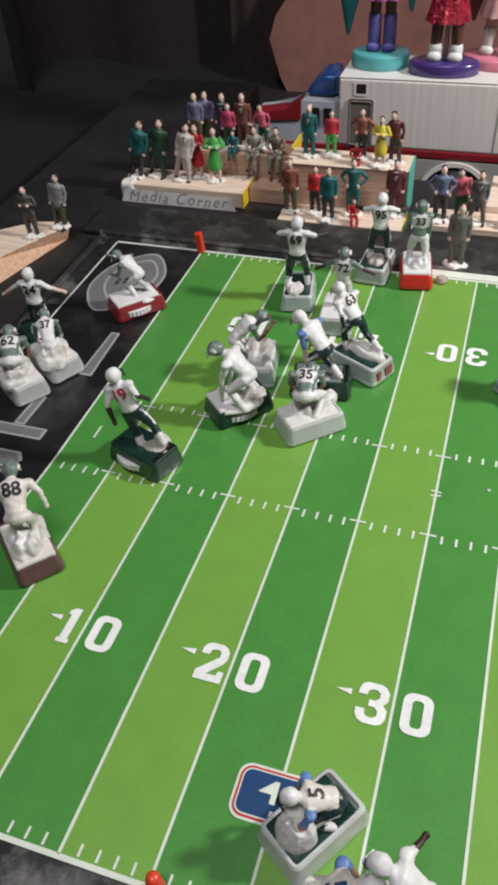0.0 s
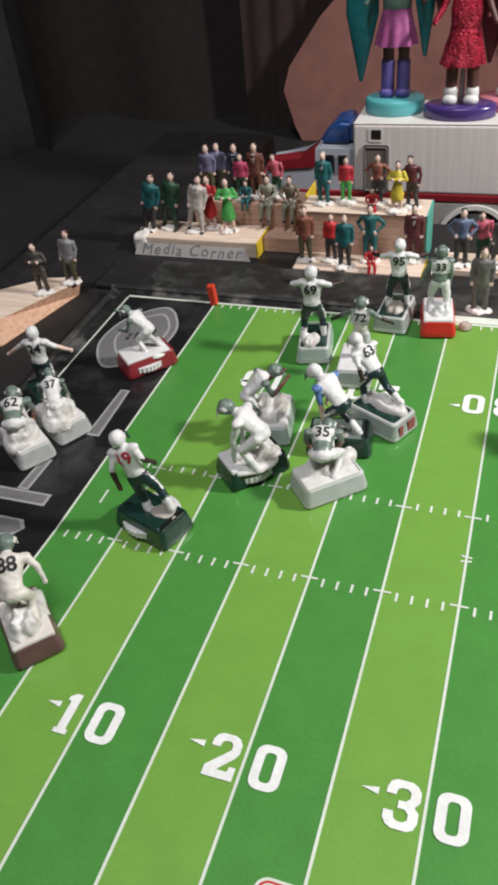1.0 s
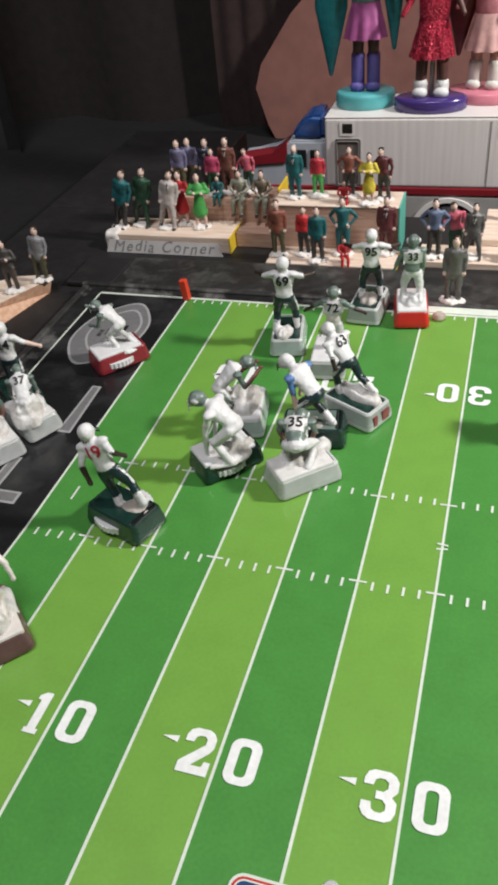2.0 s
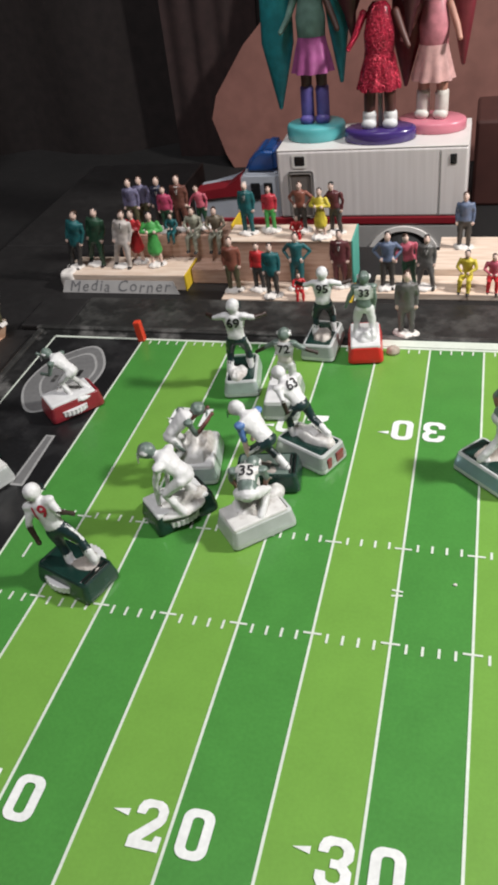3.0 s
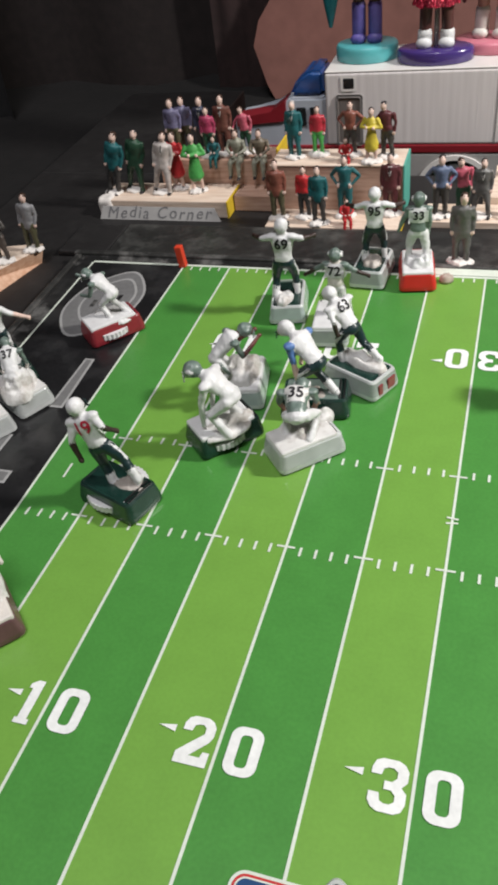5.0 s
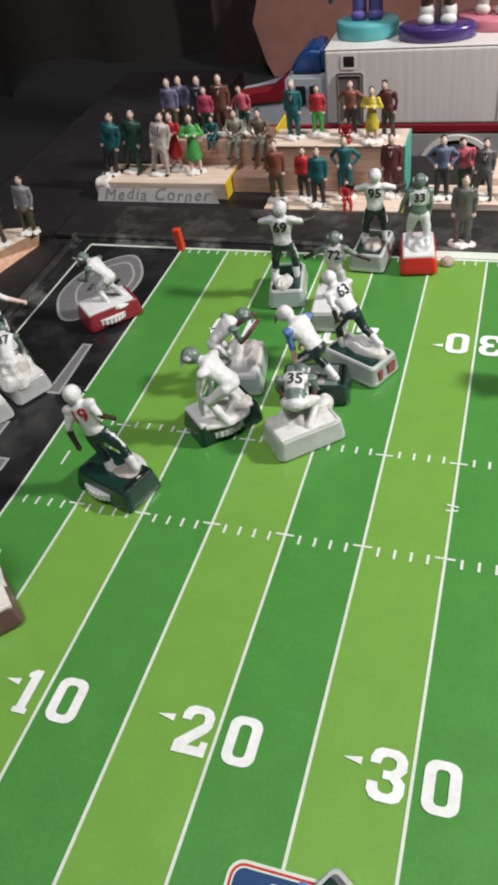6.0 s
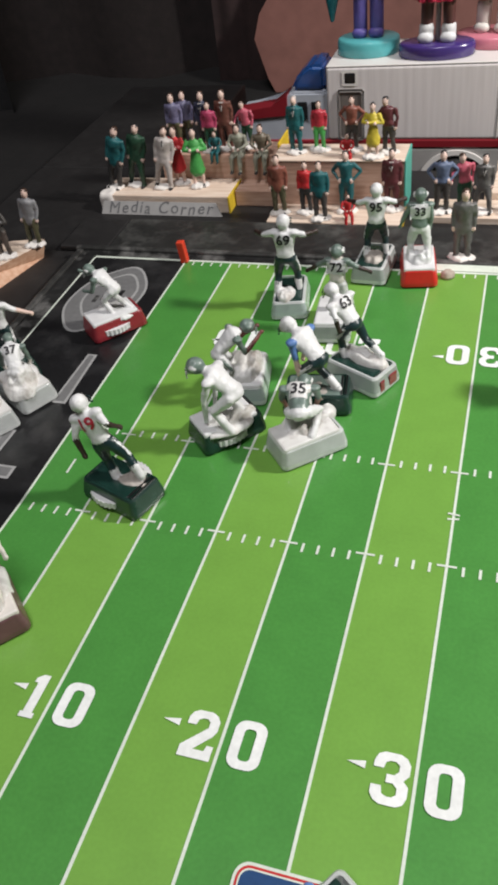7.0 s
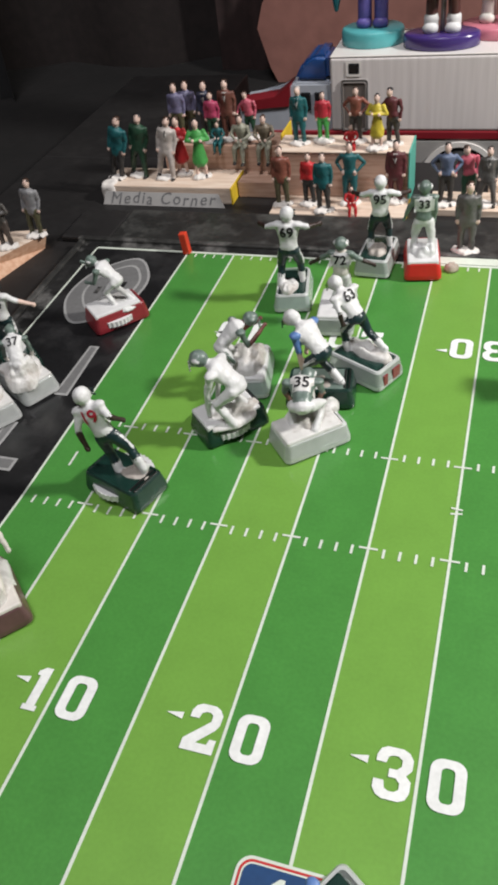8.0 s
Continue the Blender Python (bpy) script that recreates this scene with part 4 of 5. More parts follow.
player_base(-1.47, 6.9, 144, CLEAR, SMUDGED, "milky clear player base lying in the black end zone", 0)
player("crouching green and white figurine number 62 on a clear base", -1.50, 6.92, 28, 1.42, GREENS[:6] + [SMUDGED, GREY_GREEN], "crouch", "62", plinth=[(0.0, -0.08, 0.32, 0.46, 0.24), (0.02, -0.26, 0.22, 0.18, 0.36)], seed=12.0, patch=True, num_size=0.17)
player_base(-1.19, 7.62, 150, CLEAR, SMUDGED, "milky clear player base beside another clear base", 0)
player("bent green and white figurine with number plate on back", -1.16, 7.60, 32, 1.12, [IVORY, WHITE, WHITE, GREY_GREEN, WHITE, NUM_BLACK, SMUDGED, GREY_GREEN], "crouch", "37", num_size=0.17, plinth=[(0.0, -0.08, 0.32, 0.46, 0.26), (0.0, -0.18, 0.24, 0.24, 0.40)], seed=13.0,
       tweak=dict(chest=(0, 0.0, 0.55), neck=(0, 0.12, 0.62), head=(0, 0.2, 0.66), shl=(-0.16, 0.05, 0.57), shr=(0.16, 0.05, 0.57)))
player_base(-1.75, 8.22, 140, GREEN_BASE, GREEN_BASE, "dark green player base behind two clear bases", 0)
player("standing white figurine number 24 with bare forearms", -1.66, 8.14, 14, 1.40, [SKIN, WHITE, TEAL_NAVY, WHITE, WHITE, NUM_BLACK, WHITE, WHITE], "spread", "24", num_size=0.17, plinth=(0, 0, 0.2, 0.26, 0.1), seed=14.0)

player_base(0.66, 3.48, 137, MAROON_BASE, IVORY, "dull maroon player base with cream deck on the goal line", 0)
player("bent cream figurine with a handwritten 88 on its back", 0.64, 3.56, 30, 1.40, [IVORY, IVORY, IVORY, GREY_GREEN, IVORY, NUM_BLACK, SMUDGED, IVORY], "lean", "88", plinth=[(0.0, -0.06, 0.30, 0.46, 0.20), (0.02, -0.28, 0.21, 0.20, 0.34)], seed=15.0, num_size=0.19,
       tweak=dict(elr=(0.24, 0.05, 0.56), har=(0.27, 0.0, 0.42)))

player_base(5.43, 0.99, 56, CLEAR, GREEN_BASE, "milky clear player base with dark green deck beside the badge", 0)
player("white and blue figurine with pale helmet near the sideline", 5.43, 1.00, 112, 1.12, [SKIN_MID, IVORY, TEAL_NAVY, WHITE, WHITE, NUM_BLACK, SMUDGED, BLUE], "crouch", "5", plinth=[(-0.14, 0.20, 0.22, 0.22, 0.36)], seed=16.0, tweak=dict(ell=(-0.18, 0.12, 0.32), elr=(0.18, 0.10, 0.30), har=(0.13, 0.14, 0.12)))
player_base(5.86, 0.16, 20, CLEAR, WHITE, "milky clear player base across the near sideline", 0)
player("crouching white figurine with blue shoulders at the sideline", 5.86, 0.22, -68, 1.34, [SKIN_MID, IVORY, WHITE, WHITE, WHITE, LOGO_BLUE, WHITE, BLUE], "crouch", "5", plinth=(0.0, -0.04, 0.26, 0.36, 0.14), seed=19.0)
player_base(6.72, 0.40, 8, BRIGHT_RED, WHITE, "bright red player base at the near sideline", 0)
player("bent white figurine with dark arms on a red base", 6.48, 0.40, 84, 1.28, [SKIN_DARK, WHITE, WHITE, WHITE, WHITE, BLUE, WHITE, WHITE], "lean", plinth=(0.0, -0.04, 0.26, 0.4, 0.12), seed=17.0,
       tweak=dict(har=(0.33, 0.02, 0.62), elr=(0.22, 0.06, 0.62), ell=(-0.22, -0.12, 0.58), hal=(-0.20, -0.40, 0.52)))
player_base(7.18, 8.70, -42, CLEAR_BLUE, GREEN_BASE, "pale blue-green player base on the dark turf", 0)
player("grey-green figurine on a pale base", 7.25, 8.88, -60, 1.45, [SKIN_MID, GREY_GREEN, WHITE, GREY_GREEN, WHITE, NUM_BLACK, DIRTY, GREY_GREEN], "run", plinth=(0.0, -0.04, 0.24, 0.4, 0.1), seed=18.0)


# ---- pylon and cone ----
def pylon(x, y, rz, lean, size, label):
    bm = bmesh.new()
    box(bm, -size[0], size[0], -size[1], size[1], 0, size[2], 0.018)
    ob = part("corner_pylon", bm, ORANGE)
    ob.matrix_world = place(x, y, 0.006, rz, 0, lean)
    tagged(ob, label, "pylon", "corner pylons")


pylon(-0.0, W - 0.03, 0, -5, (0.075, 0.07, 0.46), "orange-red pylon standing on the far goal line corner")
bm = bmesh.new()
tube(bm, [(0, 0, 0.03), (0, 0, 0.2), (0, 0, 0.36)], [0.10, 0.09, 0.075], 0, 14)
ob = part("marker_peg", bm, ORANGE, smooth=True)
ob.matrix_world = place(4.08, -0.02, 0.0)
tagged(ob, "rounded orange marker peg on the near sideline", "marker")

bm = bmesh.new()
lump(bm, 0, 0, 0, 0.13, 0.10, 0.13, 0, 5.0)
ob = part("paper_scrap", bm, material("tan_scrap", (0.46, 0.38, 0.32), 0.8, 0.4, 40, 0.5), smooth=True)
ob.matrix_world = place(5.30, 12.10, 0.006)
tagged(ob, "crumpled tan scrap on the turf beside a red base", "scrap")

bm = bmesh.new()
lump(bm, 0, 0, 0, 0.03, 0.022, 0.02, 0, 2.0, 10)
ob = part("paper_crumb", bm, CHALK, smooth=True)
ob.matrix_world = place(6.74, 6.40, 0.003)
tagged(ob, "tiny white paper crumb lying on the turf", "crumb")

# ---- spectator stands ----
bm = bmesh.new()
box(bm, -3.16, 0.06, 14.95, 15.95, ZT, 0.15, 0.02)
stand = thing("wooden_block", place(0, 0), "pine block with yellow end and paper sign", "wooden stand", "spectator stands")
part("block", bm, PINE, stand)
bm = bmesh.new()
box(bm, 0.063, 0.10, 14.93, 15.93, ZT + 0.004, 0.15, 0.01)
part("painted_end", bm, YELLOW, stand, "yellow painted end")
bm = bmesh.new()
box(bm, -3.24, -2.86, 14.90, 15.25, ZT + 0.004, 0.19, 0.08, 0, 4)
bmesh.ops.subdivide_edges(bm, edges=[e for e in bm.edges if e.calc_length() > 0.1], cuts=3, use_grid_fill=True)
for v in bm.verts:
    v.co += 0.035 * noise.noise_vector(v.co * 6.0)
part("plaster_corner", bm, CHALK, stand, "lumpy white plaster corner", smooth=True)
sign = thing("paper_sign", place(-1.58, 14.75, ZT + 0.005), "grey paper sign with handwritten words Media Corner", "sign")
bm = bmesh.new()
box(bm, -1.58, 1.54, -0.012, 0.012, 0, 0.31, 0.004)
for v in bm.verts:
    v.co.x += -0.55 * v.co.z if v.co.x > 0 else 0.25 * v.co.z
sheet_ob = part("paper", bm, PAPER, sign)
sheet_ob.matrix_basis = pose(0, 0, 0, -25)
txt = letters("Media Corner", 0.385, 1.22)
txt.transform(Matrix.Translation((-0.04, -0.02, 0.16)) @ Matrix.Rotation(radians(90), 4, "X"))
for v in txt.verts:
    v.co.z += 0.016 * math.sin(v.co.x * 7)
    v.co.x += 0.22 * (v.co.z - 0.1)
words = part("lettering", txt, INK, sign)
words.matrix_basis = pose(0, 0, 0, -25)


def plank(label, x0, x1, y0, y1, z0, z1, mat, end=None, end_label="", group="spectator stands", rise=0.05):
    st = thing("stand_step", place(x0, y0, z0), label, "wooden stand", group)
    bm = bmesh.new()
    box(bm, 0, x1 - x0, 0, y1 - y0, 0, z1 - z0, 0.015)
    part("step", bm, mat, st)
    if end:
        bm = bmesh.new()
        box(bm, x1 - x0 + 0.003, x1 - x0 + 0.04, -0.02, y1 - y0 + 0.02, 0.0, z1 - z0 + rise, 0.01)
        part("painted_end", bm, end, st, end_label)
    return st


plank("low pine step under standing spectators", 1.15, 4.10, 14.32, 15.20, ZT, -0.10, PINE, YELLOW, "yellow painted end", rise=0.0)
plank("tall pine riser with spectators on top", 1.16, 4.05, 15.22, 16.10, ZT, 0.87, PINE_RISER, TEAL_PAINT, "sea green painted end")
plank("pine top board with plaster smears", 1.12, 4.08, 15.20, 16.12, 0.875, 0.915, PINE)
plank("brown pine step beside the sign block", 0.12, 1.14, 15.35, 15.98, ZT, 0.12, PINE_RISER)
plank("brown pine bench with seated spectators", -1.9, 1.06, 15.98, 16.8, ZT, 0.71, PINE_RISER, YELLOW, "yellow painted end", rise=0.27)
plank("low pine plank beside the van", 4.55, 9.5, 14.72, 15.60, ZT, -0.10, PINE)
plank("pine block behind the low plank", 5.72, 9.5, 15.62, 16.6, ZT, 0.05, PINE)
plank("rear pine block with one spectator", 5.9, 7.3, 16.62, 17.4, ZT, 0.02, PINE)

bm = bmesh.new()
P_TOP = [(-3.50, 12.62), (-3.60, 12.80), (-4.4, 12.62), (-6.4, 11.0), (-6.4, 9.2), (-4.45, 10.72)]
P_LOW = [(-3.62, 12.58), (-3.70, 12.74), (-4.5, 12.50), (-6.4, 10.9), (-6.4, 8.8), (-4.22, 10.2)]
a = [bm.verts.new((x, y, 0.1)) for x, y in P_TOP]
b = [bm.verts.new((x, y, ZT)) for x, y in P_LOW]
bm.faces.new(a)
bm.faces.new(b[::-1])
for i in range(6):
    bm.faces.new((a[i], b[i], b[(i + 1) % 6], a[(i + 1) % 6])).material_index = 1
tagged(part("pine_offcut", bm, [PINE, PINE_ORANGE]), "pointed orange pine offcut beside the game board", "wooden offcut")

# ---- spectators ----
HAIR, HAT = paint(0.05, 0.025, 0.015), paint(0.012, 0.012, 0.013)
SHOE = paint(0.02, 0.016, 0.014)
TEALC, GREENC = paint(0.012, 0.115, 0.125), paint(0.018, 0.065, 0.035)
WHITEC, REDC, LGREEN = paint(0.52, 0.47, 0.44), paint(0.55, 0.025, 0.03), paint(0.07, 0.36, 0.08)
PURPLE, NAVY, MAGENTA = paint(0.16, 0.15, 0.25), paint(0.035, 0.04, 0.075), paint(0.42, 0.05, 0.12)
BROWN, OLIVE, GREYGR = paint(0.15, 0.055, 0.04), paint(0.17, 0.14, 0.10), paint(0.33, 0.33, 0.26)
YELLOWC, MAROON, GREYC = paint(0.62, 0.50, 0.05), paint(0.11, 0.025, 0.03), paint(0.13, 0.125, 0.12)
STEEL, PINKC, DARKTR = paint(0.13, 0.17, 0.27), paint(0.55, 0.11, 0.16), paint(0.035, 0.035, 0.035)
RUST = paint(0.23, 0.075, 0.05)
KHAKI, DGREY = paint(0.10, 0.095, 0.05), paint(0.06, 0.055, 0.05)


def spectator(label, x, y, z, height, top, legs, posture="stand", rz=180, hair=HAIR, skirt=False, coat=False, sleeve=None, lean=(0, 0), shirt=False):
    k = (x * 7.3 + y * 3.1) % 5
    pl = None if posture == "sit" else [(0.07, 0.02, 0.17 + 0.012 * k, 0.14, 0.085, 0.0, 31 * k), (-0.09, -0.01, 0.15, 0.12 + 0.012 * k, 0.07, 0.0, 57 * k), (0.0, 0.09, 0.12, 0.10, 0.05 + 0.01 * k, 0.0, 20 * k)]
    return figure("spectator_figurine", label, x, y, z, rz, height, [SKIN, top, legs, hair, SHOE, NUM_BLACK, CHALK, sleeve or top], posture, "figurine", "spectators behind the sideline", False, skirt, coat, plinth=pl, seed=k, lean=lean, shirt=shirt)


B = 0.15
spectator("teal jacket and black trousers spectator figurine", -2.94, 15.34, B, 1.55, TEALC, DARKTR, "stand", 172, HAIR, coat=True, lean=(0, -13))
spectator("dark green suited spectator figurine with black hat", -2.42, 15.50, B, 1.53, GREENC, GREENC, "stride", 176, HAT, coat=True, lean=(0, -10))
spectator("white suited spectator figurine with dark tie", -1.68, 15.40, B, 1.48, WHITEC, WHITEC, "stride", 184, HAIR, coat=True, shirt=True, lean=(0, -10))
spectator("red dress spectator figurine with folded arms", -1.32, 15.66, B, 1.36, REDC, REDC, "folded", 170, HAIR, skirt=True)
spectator("bright green dress spectator figurine", -0.79, 15.50, B, 1.38, LGREEN, LGREEN, "folded", 195, HAT, skirt=True)
T = 0.71
spectator("grey-purple shirt spectator figurine on the bench", -1.50, 16.25, T, 1.34, PURPLE, KHAKI, "stand", 180)
spectator("purple shirt spectator figurine behind another", -1.30, 16.45, T, 1.32, PURPLE, KHAKI, "stand", 184)
spectator("navy jacket spectator figurine on the bench", -0.80, 16.35, T, 1.34, NAVY, DARKTR, "stand", 175, coat=True, shirt=True)
spectator("magenta shirt spectator figurine with green trousers", -0.62, 16.20, T, 1.15, MAGENTA, GREENC, "stand", 182)
spectator("brown suit spectator figurine on the bench", -0.27, 16.32, T, 1.38, BROWN, BROWN, "stand", 178, coat=True, shirt=True)
spectator("pink top spectator figurine with dark trousers", 0.22, 16.42, T, 1.08, PINKC, GREENC, "turned", 175)
spectator("small seated teal spectator figurine on the bench", -0.46, 16.05, T - 0.13, 0.85, TEALC, TEALC, "sit", 180)
spectator("seated grey-green spectator figurine on the bench", 0.10, 16.10, T - 0.34, 1.30, GREYGR, GREYGR, "sit", 176)
spectator("seated olive spectator figurine on the bench", 0.65, 16.10, T - 0.34, 1.30, OLIVE, GREYGR, "sit", 184)
T = 0.915
spectator("teal suited spectator figurine with white shirt front", 1.62, 15.60, T, 1.24, TEALC, TEALC, "stand", 176, WHITEC, coat=True, shirt=True)
spectator("red top spectator figurine with green trousers", 2.12, 15.74, T, 1.08, paint(0.5, 0.03, 0.05), LGREEN, "stand", 184)
spectator("rust brown topped spectator figurine on the riser", 2.84, 15.75, T, 1.16, RUST, DGREY, "hips", 180)
spectator("small seated red spectator figurine on the riser", 2.78, 15.48, T - 0.14, 0.80, REDC, REDC, "sit", 190)
spectator("yellow coat spectator figurine on the riser", 3.36, 15.38, T, 1.15, YELLOWC, YELLOWC, "folded", 176, HAT, skirt=True)
spectator("maroon top spectator figurine with grey trousers", 3.66, 15.62, T, 1.18, MAROON, DGREY, "turned", 170, HAT)
B = -0.10
spectator("rust brown suited spectator figurine on the low step", 1.38, 14.72, B, 1.34, RUST, KHAKI, "stand", 184, coat=True)
spectator("small red jacket spectator figurine on the low step", 1.98, 14.78, B, 1.18, REDC, DARKTR, "stand", 176)
spectator("teal jacket spectator figurine on the low step", 2.36, 14.50, B, 1.30, TEALC, DGREY, "stand", 182, HAT, coat=True)
spectator("teal overall spectator figurine on the low step", 2.86, 14.90, B, 1.36, TEALC, TEALC, "hips", 178, HAT)
spectator("small seated red spectator figurine on the step edge", 2.95, 14.52, B - 0.05, 0.80, REDC, REDC, "sit", 200)
spectator("maroon suited spectator figurine with white shirt front", 3.82, 15.02, B, 1.36, MAROON, MAROON, "stand", 180, HAT, coat=True, shirt=True)
spectator("blue shirt spectator figurine with elbows held out wide", 4.88, 14.95, B, 1.35, STEEL, DGREY, "hips", 184, HAT)
spectator("pink top spectator figurine beside the van wheel", 5.32, 15.12, B, 1.24, PINKC, GREENC, "turned", 200, HAIR)
spectator("grey suited spectator figurine with dark hat", 5.71, 14.98, B, 1.27, GREYC, GREYC, "stride", 180, HAT, coat=True, shirt=True)
spectator("blue shirt spectator figurine on the rear block", 6.44, 16.78, 0.02, 1.36, STEEL, DGREY, "stand", 178)
spectator("seated yellow spectator figurine on the plank", 6.58, 15.08, B - 0.02, 1.15, YELLOWC, YELLOWC, "sit", 170, HAT)
spectator("seated pink-red spectator figurine on the plank", 7.12, 15.08, B - 0.02, 1.05, PINKC, REDC, "sit", 180)
spectator("dull grey suited figurine standing on the sideline strip", 5.49, 12.80, 0.006, 1.42, GREYC, GREYC, "stand", 182, HAIR, coat=True)
spectator("grey jacket figurine with olive trousers on the offcut", -3.66, 12.50, 0.10, 1.33, paint(0.25, 0.25, 0.26), KHAKI, "stand", 186, HAIR, coat=True, lean=(0, -6))
spectator("dark brown suited figurine on the pine offcut", -4.06, 11.94, 0.10, 1.25, DGREY, paint(0.09, 0.07, 0.06), "folded", 190, HAT, coat=True)

# ---- toy ambulance ----
van = thing("toy_ambulance", place(1.62, 18.7, ZL), "white toy ambulance with dark red stripe behind the stands", "toy vehicle")
TOP, LOW = 1.74 - ZL, -1.19 - ZL
bm = bmesh.new()
box(bm, 0, 4.79, 0, 2.1, 0.0 - ZL, TOP, 0.06, 0, 3)
part("box_body", bm, VAN_SIDE, van)
bm = bmesh.new()
box(bm, 0.01, 4.78, 0.01, 2.09, TOP + 0.002, TOP + 0.04, 0.015)
part("roof", bm, VAN_TOP, van)
bm = bmesh.new()
box(bm, -1.7, 4.79, -0.02, 2.12, -0.21 - ZL, -0.004 - ZL, 0.03)
part("stripe", bm, VAN_RED, van, "dark red stripe")
bm = bmesh.new()
box(bm, -0.2, 4.79, 0, 2.1, LOW, -0.214 - ZL, 0.05)
part("lower_body", bm, VAN_GREY, van)
bm = bmesh.new()
box(bm, 0.0, 4.6, 0.15, 1.95, LOW - 0.3, LOW - 0.004, 0.03)
part("chassis", bm, BLACK_PL, van)
for x in (4.12,):
    bm = bmesh.new()
    box(bm, x, x + 0.03, -0.012, 0.0, 0.02 - ZL, TOP - 0.08)
    part("panel_joint", bm, DOOR_GREY, van)
bm = bmesh.new()
box(bm, 0.27, 0.95, -0.03, 0.04, 0.0 - ZL, 1.25 - ZL, 0.08, 0, 3)
part("side_door", bm, DOOR_GREY, van, "grey side door")
bm = bmesh.new()
box(bm, 0.33, 0.89, -0.05, -0.034, 0.06 - ZL, 1.19 - ZL, 0.05)
part("door_panel", bm, material("brown_grey_panel", (0.16, 0.14, 0.13), 0.4, 0.1, 30), van)
for x0, z0, w in ((0.47, 1.38, 0.26), (4.36, 1.34, 0.16)):
    bm = bmesh.new()
    box(bm, x0, x0 + w, -0.03, 0.03, z0 - ZL, z0 + 0.24 - ZL, 0.02)
    part("window", bm, WINDOW_DARK, van, "small black window")
    if x0 > 4:
        continue
    bm = bmesh.new()
    o, i = rounded(x0 - 0.06, x0 + w + 0.06, z0 - 0.06, z0 + 0.30, 0.04), rounded(x0 - 0.004, x0 + w + 0.004, z0 - 0.004, z0 + 0.244, 0.03)
    band(bm, o, i, 0)
    bm.transform(Matrix.Translation((0, -0.02, -ZL)) @ Matrix.Rotation(radians(90), 4, "X"))
    part("window_frame", bm, VAN_TOP, van)
for k in range(7):
    bm = bmesh.new()
    x = 1.15 + k * 0.42
    box(bm, x, x + 0.012, -0.002, 0.004, 0.06 - ZL, 1.62 - ZL)
    part("wall_rib", bm, VAN_SIDE, van)


def wheel(x, y):
    bm = bmesh.new()
    tube(bm, [(0, -0.2, 0), (0, 0.2, 0)], [0.6, 0.6], 0, 28, (1, 0, 0))
    w = part("wheel", bm, RUBBER, van)
    w.location = (x * U, y * U, 0.62 * U)
    bm = bmesh.new()
    tube(bm, [(0, -0.34, 0), (0, -0.28, 0)], [0.34, 0.36], 0, 20)
    part("rim", bm, CHROME, w)


wheel(3.25, 0.1)
wheel(3.25, 2.0)
wheel(-0.9, 0.1)
wheel(-0.9, 2.0)
bm = bmesh.new()
o = [(3.25 + 0.98 * math.cos(a), 0.46 + 0.98 * math.sin(a)) for a in (math.pi * k / 24 for k in range(25))]
i = [(3.25 + 0.86 * math.cos(a), 0.46 + 0.86 * math.sin(a)) for a in (math.pi * k / 24 for k in range(25))]
rows = [[bm.verts.new((x, y, z)) for x, z in line] for line, y in ((o, -0.06), (i, -0.06), (i, 0.05), (o, 0.05))]
for a, b in zip(rows, rows[1:] + rows[:1]):
    for k in range(24):
        bm.faces.new((a[k], a[k + 1], b[k + 1], b[k]))
part("wheel_arch", bm, VAN_TOP, van, "pale wheel arch")
# flat black plate in place of the shade inside the open arch
bm = bmesh.new()
plate(bm, i, 0.0)
bm.transform(Matrix.Translation((0, -0.025, 0)) @ Matrix.Rotation(radians(90), 4, "X"))
part("wheel_well_shade", bm, BLACK_PL, van)
# cab with sloping bonnet
bm = bmesh.new()
side = [(-0.02, LOW), (-0.02, 1.16 - ZL), (-0.95, 1.16 - ZL), (-1.45, 0.80 - ZL), (-2.45, 0.66 - ZL), (-2.5, LOW)]
a = [bm.verts.new((x, 0.05, z)) for x, z in side]
b = [bm.verts.new((x, 1.0, z)) for x, z in side]
bm.faces.new(a)
bm.faces.new(b[::-1])
for k in range(6):
    bm.faces.new((a[k], b[k], b[(k + 1) % 6], a[(k + 1) % 6]))
bmesh.ops.bevel(bm, geom=list(bm.edges), offset=0.05, segments=2, affect="EDGES")
part("cab", bm, material("pale_blue_van", (0.42, 0.45, 0.50), 0.4, 0.08, 30), van)
bm = bmesh.new()
bn = [(-1.05, 0.62 - ZL), (-1.6, 0.58 - ZL), (-2.4, 0.50 - ZL), (-2.4, 0.71 - ZL), (-1.47, 0.85 - ZL), (-1.04, 1.14 - ZL)]
a = [bm.verts.new((x, 0.0, z)) for x, z in bn]
b = [bm.verts.new((x, 0.6, z)) for x, z in bn]
bm.faces.new(a)
bm.faces.new(b[::-1])
for k in range(6):
    bm.faces.new((a[k], b[k], b[(k + 1) % 6], a[(k + 1) % 6]))
part("bonnet", bm, VAN_RED, van, "dark red bonnet")
for x0, x1 in ((-0.78, -0.52), (-0.42, -0.18)):
    bm = bmesh.new()
    box(bm, x0, x1, 0.0, 0.06, 0.5 - ZL, 0.95 - ZL, 0.03)
    part("cab_window", bm, WINDOW_DARK, van, "dark cab window")
bm = bmesh.new()
side = [(-0.06, 1.17 - ZL), (-0.06, 1.76 - ZL), (-0.45, 1.78 - ZL), (-0.74, 1.6 - ZL), (-0.98, 1.17 - ZL)]
a = [bm.verts.new((x, 0.15, z)) for x, z in side]
b = [bm.verts.new((x, 1.25, z)) for x, z in side]
bm.faces.new(a)
bm.faces.new(b[::-1])
